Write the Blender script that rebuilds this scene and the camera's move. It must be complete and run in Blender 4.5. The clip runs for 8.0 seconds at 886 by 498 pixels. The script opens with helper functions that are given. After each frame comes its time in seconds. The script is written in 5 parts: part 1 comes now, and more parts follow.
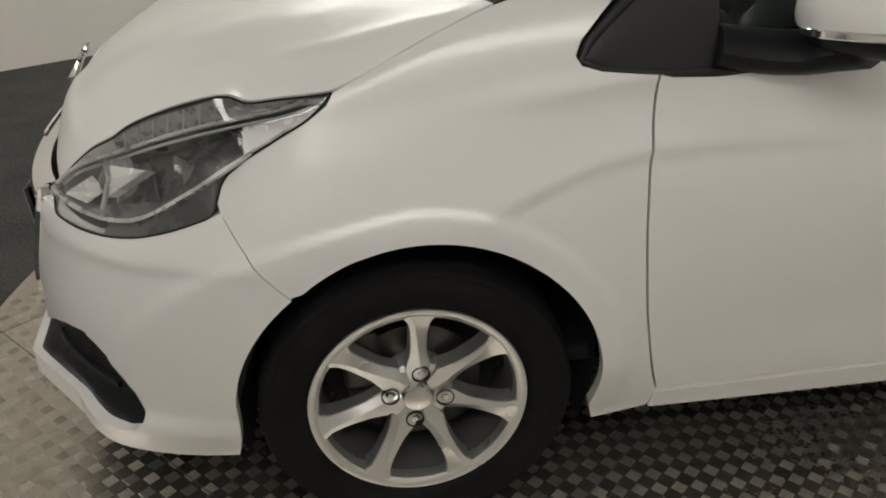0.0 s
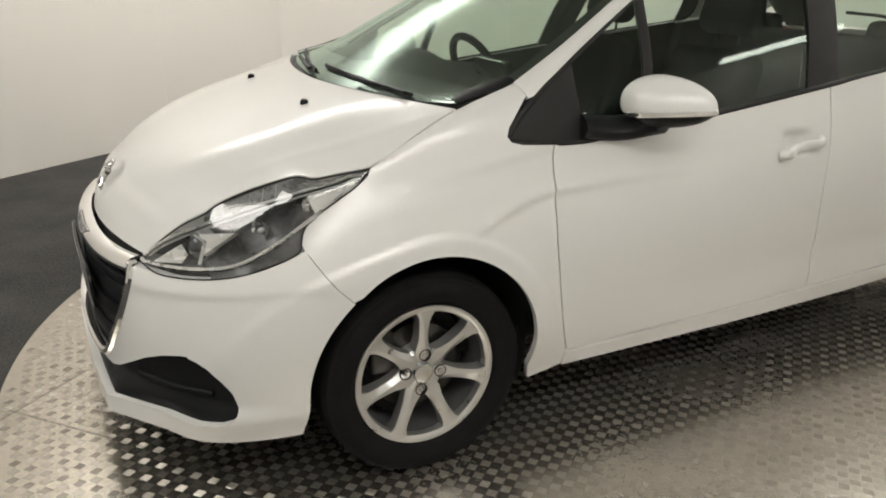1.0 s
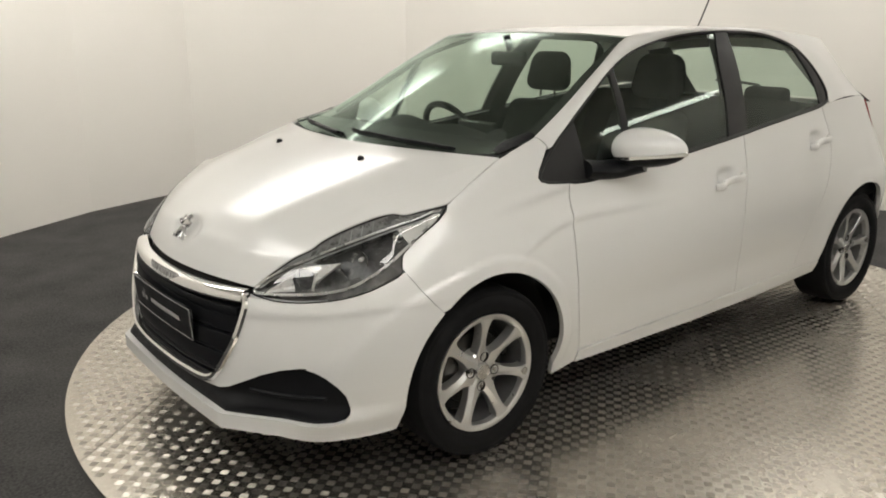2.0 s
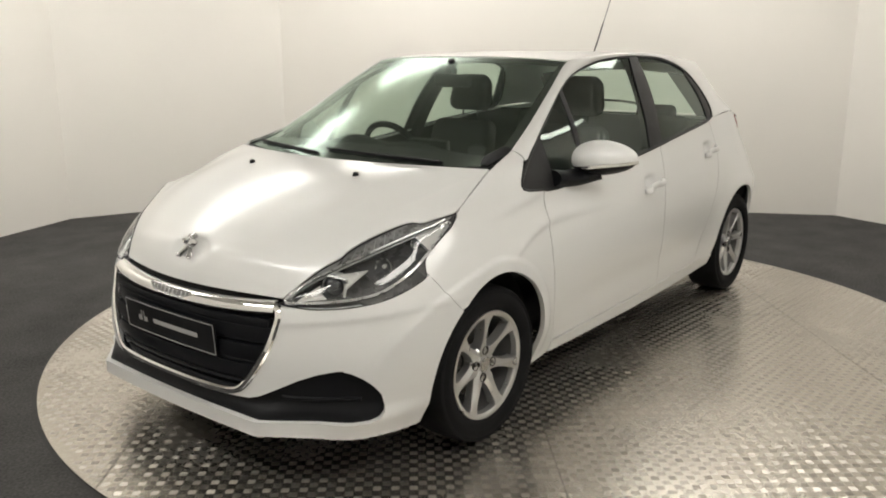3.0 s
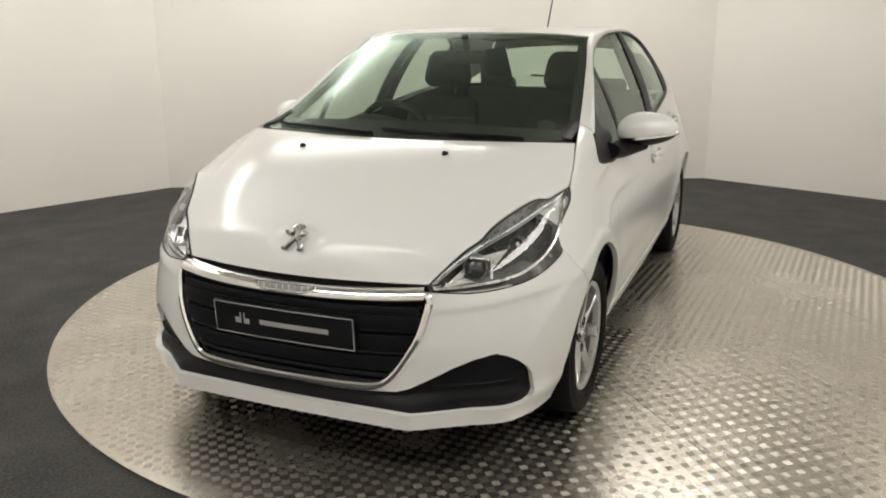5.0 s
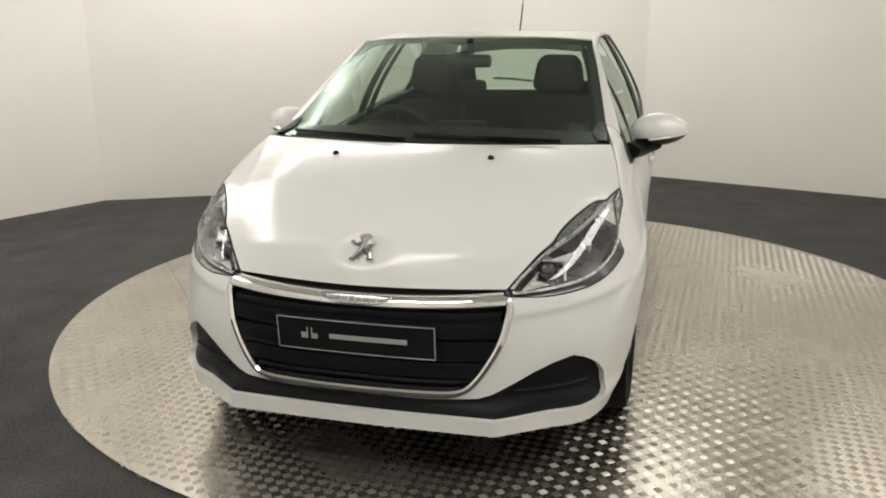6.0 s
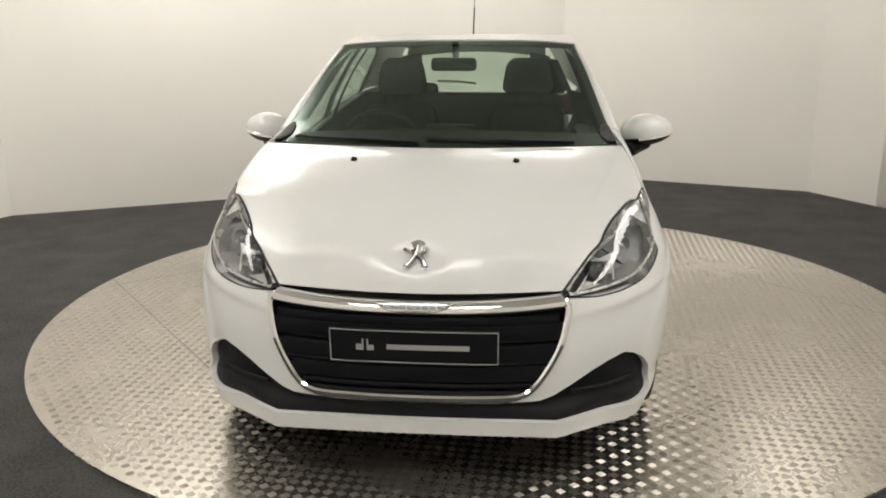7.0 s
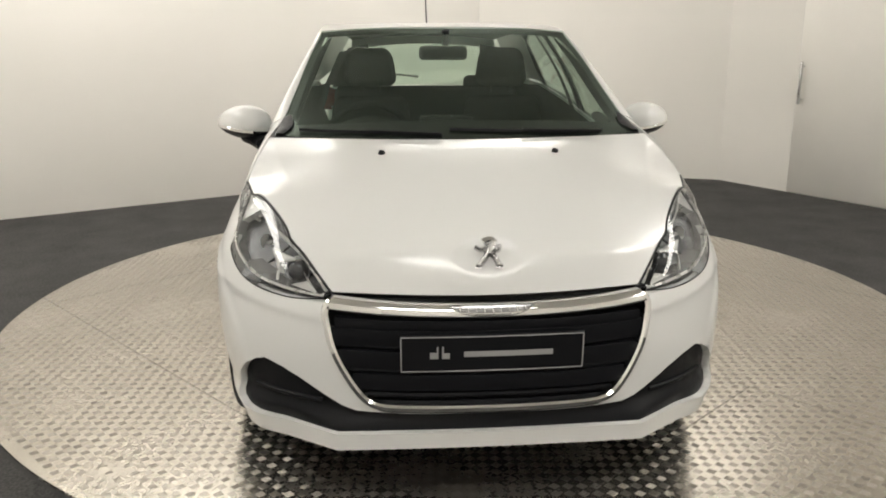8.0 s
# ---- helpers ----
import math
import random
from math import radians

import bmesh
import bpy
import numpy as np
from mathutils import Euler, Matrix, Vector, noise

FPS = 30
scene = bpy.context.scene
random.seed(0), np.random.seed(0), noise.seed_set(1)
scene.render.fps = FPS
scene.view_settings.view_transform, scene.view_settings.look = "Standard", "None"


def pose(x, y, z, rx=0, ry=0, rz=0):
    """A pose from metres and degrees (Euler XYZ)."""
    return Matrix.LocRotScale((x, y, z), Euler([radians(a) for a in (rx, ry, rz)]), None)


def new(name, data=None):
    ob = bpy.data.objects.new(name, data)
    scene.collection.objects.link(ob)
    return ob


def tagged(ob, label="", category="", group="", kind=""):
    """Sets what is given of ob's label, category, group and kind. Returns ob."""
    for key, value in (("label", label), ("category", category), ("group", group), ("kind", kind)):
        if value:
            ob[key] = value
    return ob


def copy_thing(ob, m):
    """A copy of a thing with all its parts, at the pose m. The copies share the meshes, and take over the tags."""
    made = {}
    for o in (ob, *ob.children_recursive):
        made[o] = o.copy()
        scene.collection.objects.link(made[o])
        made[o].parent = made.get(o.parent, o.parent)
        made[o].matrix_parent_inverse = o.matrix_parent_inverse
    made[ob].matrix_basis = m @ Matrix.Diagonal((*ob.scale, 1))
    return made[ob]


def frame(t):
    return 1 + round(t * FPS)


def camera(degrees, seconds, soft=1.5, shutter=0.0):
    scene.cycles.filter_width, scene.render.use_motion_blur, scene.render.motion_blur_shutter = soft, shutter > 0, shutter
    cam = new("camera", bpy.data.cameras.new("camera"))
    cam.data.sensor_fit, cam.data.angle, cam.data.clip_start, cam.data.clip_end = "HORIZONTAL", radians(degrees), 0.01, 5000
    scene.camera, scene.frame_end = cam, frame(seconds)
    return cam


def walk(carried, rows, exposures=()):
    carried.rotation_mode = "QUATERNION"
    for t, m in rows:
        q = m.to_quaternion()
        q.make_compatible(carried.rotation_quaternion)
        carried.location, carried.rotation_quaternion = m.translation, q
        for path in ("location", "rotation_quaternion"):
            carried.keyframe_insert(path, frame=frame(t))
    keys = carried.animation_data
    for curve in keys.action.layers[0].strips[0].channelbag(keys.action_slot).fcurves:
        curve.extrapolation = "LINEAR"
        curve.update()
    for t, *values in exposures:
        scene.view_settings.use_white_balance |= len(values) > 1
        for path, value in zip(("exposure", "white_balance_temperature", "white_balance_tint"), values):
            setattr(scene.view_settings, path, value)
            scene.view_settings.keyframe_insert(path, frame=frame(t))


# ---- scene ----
cam = camera(57.2, 8.0, soft=1.9)
# seconds, eye (x ahead of the front axle, y to the car's left, z up), yaw, pitch, lean
PATH = [
    (0, 0.164, 1.995, 1.246, 170.32, -27.99, -0.06),
    (0.3, 0.335, 2.19, 1.315, 164.5, -27.1, 0.0),
    (0.5, 0.486, 2.338, 1.331, 160.42, -25.02, 0.09),
    (1, 0.851, 2.578, 1.362, 153.06, -19.87, -0.03),
    (1.5, 1.273, 2.715, 1.383, 147.85, -16.47, -0.27),
    (3, 2.294, 2.418, 1.397, 128.40, -13.48, -0.03),
    (3.5, 2.462, 2.200, 1.388, 124.23, -13.42, -0.12),
    (4, 2.589, 1.946, 1.385, 120.38, -14.72, -0.12),
    (4.5, 2.722, 1.691, 1.381, 116.58, -14.97, -0.09),
    (6, 3.010, 0.876, 1.391, 104.81, -14.73, -0.35),
    (6.5, 3.064, 0.603, 1.396, 100.32, -14.68, -0.42),
    (7, 3.092, 0.316, 1.400, 95.53, -14.64, -0.23),
    (7.5, 3.080, 0.030, 1.386, 90.66, -14.42, -0.19),
    (8, 2.909, -0.309, 1.347, 85.47, -14.69, -0.10),
]
walk(cam, [(t, pose(x, y, z, 90 + pitch, 0, yaw) @ pose(0, 0, 0, 0, 0, lean)) for t, x, y, z, yaw, pitch, lean in PATH],
     [(0.0, -0.16), (0.3, 0.0), (0.5, 0.12), (1.0, 0.29), (1.5, 0.20), (3.0, 0.30), (4.5, 0.29), (6.0, 0.33), (8.0, 0.42)])

# exposure and light: a bare white studio lit by long ceiling tubes
world = bpy.data.worlds.new("studio_world")
world.use_nodes = True
world.node_tree.nodes["Background"].inputs[0].default_value = (0.02, 0.02, 0.02, 1)
scene.world = world


# ---- materials ----
def material(name, color, rough=0.5, metal=0.0, coat=0.0, coat_rough=0.03, vary=0.0, scale=8.0, bump=0.0, bump_scale=60.0,
             rough_vary=0.0, spec=0.5, emit=None, emit_power=0.0):
    """A principled surface with colour mottling, roughness variation and fine relief from noise in object space."""
    m = bpy.data.materials.new(name)
    m.use_nodes = True
    nt = m.node_tree
    b = nt.nodes["Principled BSDF"]
    b.inputs["Base Color"].default_value = (*color, 1)
    b.inputs["Roughness"].default_value = rough
    b.inputs["Metallic"].default_value = metal
    b.inputs["Coat Weight"].default_value = coat
    b.inputs["Coat Roughness"].default_value = coat_rough
    b.inputs["Specular IOR Level"].default_value = spec
    if emit:
        b.inputs["Emission Color"].default_value = (*emit, 1)
        b.inputs["Emission Strength"].default_value = emit_power
    tc = nt.nodes.new("ShaderNodeTexCoord")
    if vary or rough_vary:
        n = nt.nodes.new("ShaderNodeTexNoise")
        n.inputs["Scale"].default_value, n.inputs["Detail"].default_value = scale, 6
        nt.links.new(tc.outputs["Object"], n.inputs["Vector"])
        if vary:
            r = nt.nodes.new("ShaderNodeMapRange")
            r.inputs[1].default_value, r.inputs[2].default_value = 0.3, 0.7
            r.inputs[3].default_value, r.inputs[4].default_value = 1 - vary, 1 + vary
            nt.links.new(n.outputs["Fac"], r.inputs[0])
            mix = nt.nodes.new("ShaderNodeVectorMath")
            mix.operation = "SCALE"
            mix.inputs[0].default_value = color
            nt.links.new(r.outputs[0], mix.inputs["Scale"])
            nt.links.new(mix.outputs[0], b.inputs["Base Color"])
        if rough_vary:
            r2 = nt.nodes.new("ShaderNodeMapRange")
            r2.inputs[1].default_value, r2.inputs[2].default_value = 0.3, 0.7
            r2.inputs[3].default_value, r2.inputs[4].default_value = max(0.02, rough - rough_vary), rough + rough_vary
            nt.links.new(n.outputs["Fac"], r2.inputs[0])
            nt.links.new(r2.outputs[0], b.inputs["Roughness"])
    if bump:
        n2 = nt.nodes.new("ShaderNodeTexNoise")
        n2.inputs["Scale"].default_value, n2.inputs["Detail"].default_value = bump_scale, 4
        nt.links.new(tc.outputs["Object"], n2.inputs["Vector"])
        bp = nt.nodes.new("ShaderNodeBump")
        bp.inputs["Strength"].default_value, bp.inputs["Distance"].default_value = bump, 0.01
        nt.links.new(n2.outputs["Fac"], bp.inputs["Height"])
        nt.links.new(bp.outputs[0], b.inputs["Normal"])
    return m


def glass(name, tint, rough=0.0, ior=1.5, sheen=(1, 1, 1)):
    """A thin pane: tinted clear body with Fresnel gloss."""
    m = bpy.data.materials.new(name)
    m.use_nodes = True
    nt = m.node_tree
    nt.nodes.remove(nt.nodes["Principled BSDF"])
    tr, gl, lw, pw, ma, mx = (nt.nodes.new("ShaderNode" + k) for k in ("BsdfTransparent", "BsdfGlossy", "LayerWeight", "Math", "Math", "MixShader"))
    tr.inputs[0].default_value = (*tint, 1)
    gl.inputs["Roughness"].default_value = rough
    gl.inputs["Color"].default_value = (*sheen, 1)
    base = 2 * ((ior - 1) / (ior + 1)) ** 2
    pw.operation, ma.operation = "POWER", "MULTIPLY_ADD"
    pw.inputs[1].default_value = 5
    ma.inputs[1].default_value, ma.inputs[2].default_value = 1 - base, base
    lw.inputs[0].default_value = 0.5
    nt.links.new(lw.outputs["Facing"], pw.inputs[0])
    nt.links.new(pw.outputs[0], ma.inputs[0])
    nt.links.new(ma.outputs[0], mx.inputs[0])
    nt.links.new(tr.outputs[0], mx.inputs[1])
    nt.links.new(gl.outputs[0], mx.inputs[2])
    nt.links.new(mx.outputs[0], nt.nodes["Material Output"].inputs[0])
    return m


PAINT = material("white_paint", (0.715, 0.718, 0.708), 0.32, coat=0.8, coat_rough=0.19, rough_vary=0.04, scale=3, bump=0.006, bump_scale=900)
BLACK = material("black_plastic", (0.0095, 0.0100, 0.0115), 0.42, spec=0.14, rough_vary=0.08, scale=40, bump=0.08, bump_scale=900)
FRAME = material("window_frame_black", (0.013, 0.013, 0.0135), 0.48, spec=0.3, rough_vary=0.06, scale=14)
SLAT = material("grille_black", (0.0085, 0.0088, 0.0105), 0.42, spec=0.12, vary=0.1)
DARK = material("inner_black", (0.008, 0.008, 0.008), 0.8, vary=0.2, scale=9)
RUBBER = material("tyre_rubber", (0.011, 0.011, 0.0115), 0.62, spec=0.06, vary=0.25, scale=20, rough_vary=0.1, bump=0.12, bump_scale=220)
ALLOY = material("silver_alloy", (0.60, 0.60, 0.595), 0.32, metal=0.85, rough_vary=0.05, scale=20, bump=0.015, bump_scale=700)
# same alloy, coloured darker to stand for the shade behind the spokes
BARREL = material("alloy_barrel_shade", (0.22, 0.22, 0.22), 0.42, metal=0.7, vary=0.15, scale=12)
STEEL = material("brake_steel", (0.07, 0.066, 0.062), 0.42, metal=0.9, vary=0.3, scale=14)
CHROME = material("chrome", (0.86, 0.86, 0.85), 0.07, metal=1.0, rough_vary=0.02, scale=12)
SATIN = material("satin_chrome", (0.62, 0.62, 0.62), 0.25, metal=1.0, rough_vary=0.04, scale=12)
LAMPDARK = material("lamp_bezel", (0.036, 0.037, 0.039), 0.28, rough_vary=0.05, scale=20)
LAMPMID = material("lamp_grey", (0.36, 0.36, 0.36), 0.30, metal=0.3, vary=0.35, scale=45, rough_vary=0.08)
LAMPDEEP = material("lamp_housing", (0.17, 0.17, 0.172), 0.4, vary=0.2, scale=30)
LAMPPALE = material("lamp_pale", (0.74, 0.73, 0.71), 0.26, metal=0.25, rough_vary=0.05, scale=25)
LAMPSILVER = material("lamp_silver", (0.36, 0.36, 0.365), 0.22, metal=0.7, rough_vary=0.06, scale=25)
LAMPBALL = material("projector_glass", (0.02, 0.022, 0.027), 0.08, coat=0.8, rough_vary=0.02, scale=10)
PLATEBLACK = material("show_plate_black", (0.008, 0.0082, 0.0095), 0.35, spec=0.25, rough_vary=0.05, scale=15)
LAMPGREY = material("lamp_reflector", (0.50, 0.51, 0.515), 0.3, metal=0.25, rough_vary=0.05, scale=25)
RED = material("tail_lamp_red", (0.25, 0.012, 0.012), 0.12, coat=0.8, rough_vary=0.03)
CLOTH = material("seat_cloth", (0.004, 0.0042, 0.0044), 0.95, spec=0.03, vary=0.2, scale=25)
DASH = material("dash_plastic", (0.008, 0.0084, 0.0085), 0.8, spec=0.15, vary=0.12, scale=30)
HEADLINER = material("headliner", (0.09, 0.088, 0.083), 0.9, vary=0.08, scale=30)
WSGLASS = glass("windscreen_glass", (0.70, 0.80, 0.72), 0.17, 1.52, (0.76, 0.92, 0.83))
SIDEGLASS = glass("side_glass", (0.77, 0.85, 0.79), 0.04, 1.40, (0.86, 0.97, 0.90))
LENS = glass("lamp_lens", (0.92, 0.935, 0.94), 0.08, ior=1.42)
LAMPCHROME = material("lamp_chrome", (0.66, 0.66, 0.65), 0.28, metal=0.85, rough_vary=0.05, scale=25)
PRINT = material("pale_print", (0.36, 0.36, 0.36), 0.5, vary=0.05)
WALL = material("white_wall_paint", (0.81, 0.785, 0.74), 0.6, vary=0.025, scale=0.9, rough_vary=0.05, bump=0.03, bump_scale=180)
CEIL = material("ceiling_paint", (0.76, 0.745, 0.71), 0.8, vary=0.03, scale=1.2)
DOORP = material("door_paint", (0.81, 0.785, 0.738), 0.58, vary=0.03, scale=2)
TUBE = material("lamp_tube", (1, 1, 1), 0.5, emit=(1.0, 0.966, 0.905), emit_power=9.3)


def carpet_material():
    m = material("dark_carpet", (0.036, 0.036, 0.036), 0.95, spec=0.15)
    nt = m.node_tree
    b, tc = nt.nodes["Principled BSDF"], nt.nodes["Texture Coordinate"]
    fine, wide = nt.nodes.new("ShaderNodeTexNoise"), nt.nodes.new("ShaderNodeTexNoise")
    fine.inputs["Scale"].default_value, fine.inputs["Detail"].default_value = 95, 8
    wide.inputs["Scale"].default_value, wide.inputs["Detail"].default_value = 3.5, 5
    ramp = nt.nodes.new("ShaderNodeValToRGB")
    ramp.color_ramp.elements[0].position, ramp.color_ramp.elements[1].position = 0.3, 0.75
    ramp.color_ramp.elements[0].color, ramp.color_ramp.elements[1].color = (0.026, 0.026, 0.026, 1), (0.105, 0.103, 0.099, 1)
    add = nt.nodes.new("ShaderNodeMath")
    add.operation = "MULTIPLY_ADD"
    add.inputs[1].default_value = 0.35
    for n in (fine, wide):
        nt.links.new(tc.outputs["Object"], n.inputs["Vector"])
    nt.links.new(wide.outputs["Fac"], add.inputs[0])
    sc = nt.nodes.new("ShaderNodeMath")
    sc.operation = "MULTIPLY"
    sc.inputs[1].default_value = 0.65
    nt.links.new(fine.outputs["Fac"], sc.inputs[0])
    nt.links.new(sc.outputs[0], add.inputs[2])
    nt.links.new(add.outputs[0], ramp.inputs[0])
    nt.links.new(ramp.outputs[0], b.inputs["Base Color"])
    bp = nt.nodes.new("ShaderNodeBump")
    bp.inputs["Strength"].default_value, bp.inputs["Distance"].default_value = 0.6, 0.01
    nt.links.new(fine.outputs["Fac"], bp.inputs["Height"])
    nt.links.new(bp.outputs[0], b.inputs["Normal"])
    return m


def plate_material(name, color, rough, metal=0.9):
    """Worn aluminium tread plate: scuffed, with dull and bright areas and dark grime."""
    m = material(name, color, rough, metal=metal)
    nt = m.node_tree
    b, tc = nt.nodes["Principled BSDF"], nt.nodes["Texture Coordinate"]
    wide, fine = nt.nodes.new("ShaderNodeTexNoise"), nt.nodes.new("ShaderNodeTexNoise")
    wide.inputs["Scale"].default_value, wide.inputs["Detail"].default_value = 2.2, 7
    fine.inputs["Scale"].default_value, fine.inputs["Detail"].default_value = 70, 5
    ramp = nt.nodes.new("ShaderNodeValToRGB")
    ramp.color_ramp.elements[0].position, ramp.color_ramp.elements[1].position = 0.3, 0.7
    ramp.color_ramp.elements[0].color = (*(c * 0.95 for c in color), 1)
    ramp.color_ramp.elements[1].color = (*(c * 1.03 for c in color), 1)
    rr = nt.nodes.new("ShaderNodeMapRange")
    rr.inputs[1].default_value, rr.inputs[2].default_value = 0.3, 0.7
    rr.inputs[3].default_value, rr.inputs[4].default_value = rough - 0.04, rough + 0.06
    mix = nt.nodes.new("ShaderNodeMath")
    mix.operation = "MULTIPLY_ADD"
    mix.inputs[1].default_value = 0.4
    half = nt.nodes.new("ShaderNodeMath")
    half.operation = "MULTIPLY"
    half.inputs[1].default_value = 0.6
    for n in (wide, fine):
        nt.links.new(tc.outputs["Object"], n.inputs["Vector"])
    nt.links.new(wide.outputs["Fac"], half.inputs[0])
    nt.links.new(fine.outputs["Fac"], mix.inputs[0])
    nt.links.new(half.outputs[0], mix.inputs[2])
    nt.links.new(mix.outputs[0], ramp.inputs[0])
    nt.links.new(ramp.outputs[0], b.inputs["Base Color"])
    nt.links.new(mix.outputs[0], rr.inputs[0])
    nt.links.new(rr.outputs[0], b.inputs["Roughness"])
    return m


CARPET = carpet_material()
PLATE = plate_material("tread_plate", (0.50, 0.466, 0.407), 0.25, 0.93)
PLATEBAR = plate_material("tread_plate_bars", (0.50, 0.468, 0.411), 0.32, 0.91)
JOINT = material("plate_joint", (0.15, 0.14, 0.125), 0.6, metal=0.3, vary=0.3, scale=30)
SEAM = material("seam_grime", (0.018, 0.017, 0.016), 0.7, vary=0.2)


# ---- mesh helpers ----
def finish(bm, name, mat, smooth=True):
    me = bpy.data.meshes.new(name)
    if smooth:
        for f in bm.faces:
            f.smooth = True
    bm.to_mesh(me)
    bm.free()
    me.materials.append(mat)
    return me


def part(name, bm, mat, parent=None, label="", smooth=True):
    """Links a bmesh as one mesh object under a thing or a part."""
    ob = new(name, finish(bm, name, mat, smooth))
    ob.parent = parent
    if label:
        tagged(ob, label)
    return ob


def empty(name, parent=None):
    ob = new(name)
    ob.empty_display_size = 0.1
    ob.parent = parent
    return ob


def sharpen(bm, degrees=35):
    bm.normal_update()
    for e in bm.edges:
        if len(e.link_faces) == 2 and e.calc_face_angle(0) > radians(degrees):
            e.smooth = False
    return bm


def box(cx, cy, cz, sx, sy, sz, bevel=0.0, segments=2, m=None):
    bm = bmesh.new()
    bmesh.ops.create_cube(bm, size=1)
    bmesh.ops.scale(bm, vec=(sx, sy, sz), verts=bm.verts)
    if bevel:
        bmesh.ops.bevel(bm, geom=bm.edges[:], offset=bevel, segments=segments, affect="EDGES", profile=0.5)
    if m is not None:
        bmesh.ops.transform(bm, matrix=m, verts=bm.verts)
    bmesh.ops.translate(bm, vec=(cx, cy, cz), verts=bm.verts)
    return sharpen(bm, 50)


def merge(*bms):
    out = bmesh.new()
    for b in bms:
        me = bpy.data.meshes.new("tmp")
        b.to_mesh(me)
        b.free()
        out.from_mesh(me)
        bpy.data.meshes.remove(me)
    return out


def flipped(bm):
    """Mirrored across the car's midline."""
    bmesh.ops.scale(bm, vec=(1, -1, 1), verts=bm.verts)
    bmesh.ops.reverse_faces(bm, faces=bm.faces)
    face = bm.verts.layers.float_vector.get("face")
    if face:
        for v in bm.verts:
            v[face] = Vector((v[face].x, -v[face].y, v[face].z))
    return bm


def doubled(bm):
    """Both halves across the midline, welded."""
    other = flipped(bm.copy())
    out = merge(bm, other)
    bmesh.ops.remove_doubles(out, verts=out.verts, dist=0.0008)
    return out


def sided(bm, side):
    return bm if side > 0 else flipped(bm)


def curve(*pts):
    """A smooth function through (t, value) pairs: cubic with limited slopes."""
    pts = sorted(pts)
    x, y = np.array([p[0] for p in pts], float), np.array([p[1] for p in pts], float)
    h, d = np.diff(x), np.diff(y) / np.diff(x)
    m = np.zeros(len(x))
    m[0], m[-1] = d[0], d[-1]
    for i in range(1, len(x) - 1):
        if d[i - 1] * d[i] > 0:
            a, b = 2 * h[i] + h[i - 1], h[i] + 2 * h[i - 1]
            m[i] = (a + b) / (a / d[i - 1] + b / d[i])

    def f(t):
        if t <= x[0]:
            return float(y[0] + m[0] * (t - x[0]))
        if t >= x[-1]:
            return float(y[-1] + m[-1] * (t - x[-1]))
        i = int(np.searchsorted(x, t)) - 1
        s = (t - x[i]) / h[i]
        return float(y[i] * (1 + 2 * s) * (1 - s) ** 2 + m[i] * h[i] * s * (1 - s) ** 2 + y[i + 1] * s * s * (3 - 2 * s) + m[i + 1] * h[i] * s * s * (s - 1))

    return f


def spline(pts, n, closed=False):
    """n points along a Catmull-Rom line through pts, even by length."""
    P = [Vector(p) for p in pts]
    k = len(P)
    fine = []
    for i in range(k if closed else k - 1):
        a, b = P[i], P[(i + 1) % k]
        before = P[(i - 1) % k] if closed or i > 0 else a * 2 - b
        after = P[(i + 2) % k] if closed or i + 2 < k else b * 2 - a
        la, lb, lc = (max((q - p).length, 1e-6) ** 0.5 for p, q in ((before, a), (a, b), (b, after)))
        m1 = lb * ((a - before) / la - (b - before) / (la + lb) + (b - a) / lb)
        m2 = lb * ((b - a) / lb - (after - a) / (lb + lc) + (after - b) / lc)
        for j in range(24):
            s = j / 24
            fine.append(a * (1 + 2 * s) * (1 - s) ** 2 + m1 * s * (1 - s) ** 2 + b * s * s * (3 - 2 * s) + m2 * s * s * (s - 1))
    fine.append(P[0].copy() if closed else P[-1].copy())
    run = np.r_[0, np.cumsum([(q - p).length for p, q in zip(fine, fine[1:])])]
    want = np.linspace(0, run[-1], n + 1)[:-1] if closed else np.linspace(0, run[-1], n)
    cols = np.array([list(p) for p in fine])
    return [Vector([float(np.interp(w, run, cols[:, c])) for c in range(cols.shape[1])]) for w in want]


def cut(poly, axis, value, keep_less):
    out = []
    for i, b in enumerate(poly):
        a = poly[i - 1]
        ina, inb = ((a[axis] <= value) == keep_less or a[axis] == value), ((b[axis] <= value) == keep_less or b[axis] == value)
        if ina != inb:
            t = (value - a[axis]) / (b[axis] - a[axis])
            c = [a[0] + (b[0] - a[0]) * t, a[1] + (b[1] - a[1]) * t]
            c[axis] = value
            out.append(tuple(c))
        if inb:
            out.append(b)
    return out


def unspiked(poly):
    """Drops the zero-width spurs that cutting a hollow outline leaves."""
    pts = [p for i, p in enumerate(poly) if abs(p[0] - poly[i - 1][0]) + abs(p[1] - poly[i - 1][1]) > 1e-7]
    again = True
    while again and len(pts) >= 3:
        again = False
        for i in range(len(pts)):
            a, b, c = pts[i - 1], pts[i], pts[(i + 1) % len(pts)]
            ux, uy, vx, vy = b[0] - a[0], b[1] - a[1], c[0] - b[0], c[1] - b[1]
            if abs(ux * vy - uy * vx) < 1e-9 and ux * vx + uy * vy < 0 or abs(ux) + abs(uy) < 1e-7:
                pts.pop(i)
                again = True
                break
    return pts if len(pts) >= 3 else []


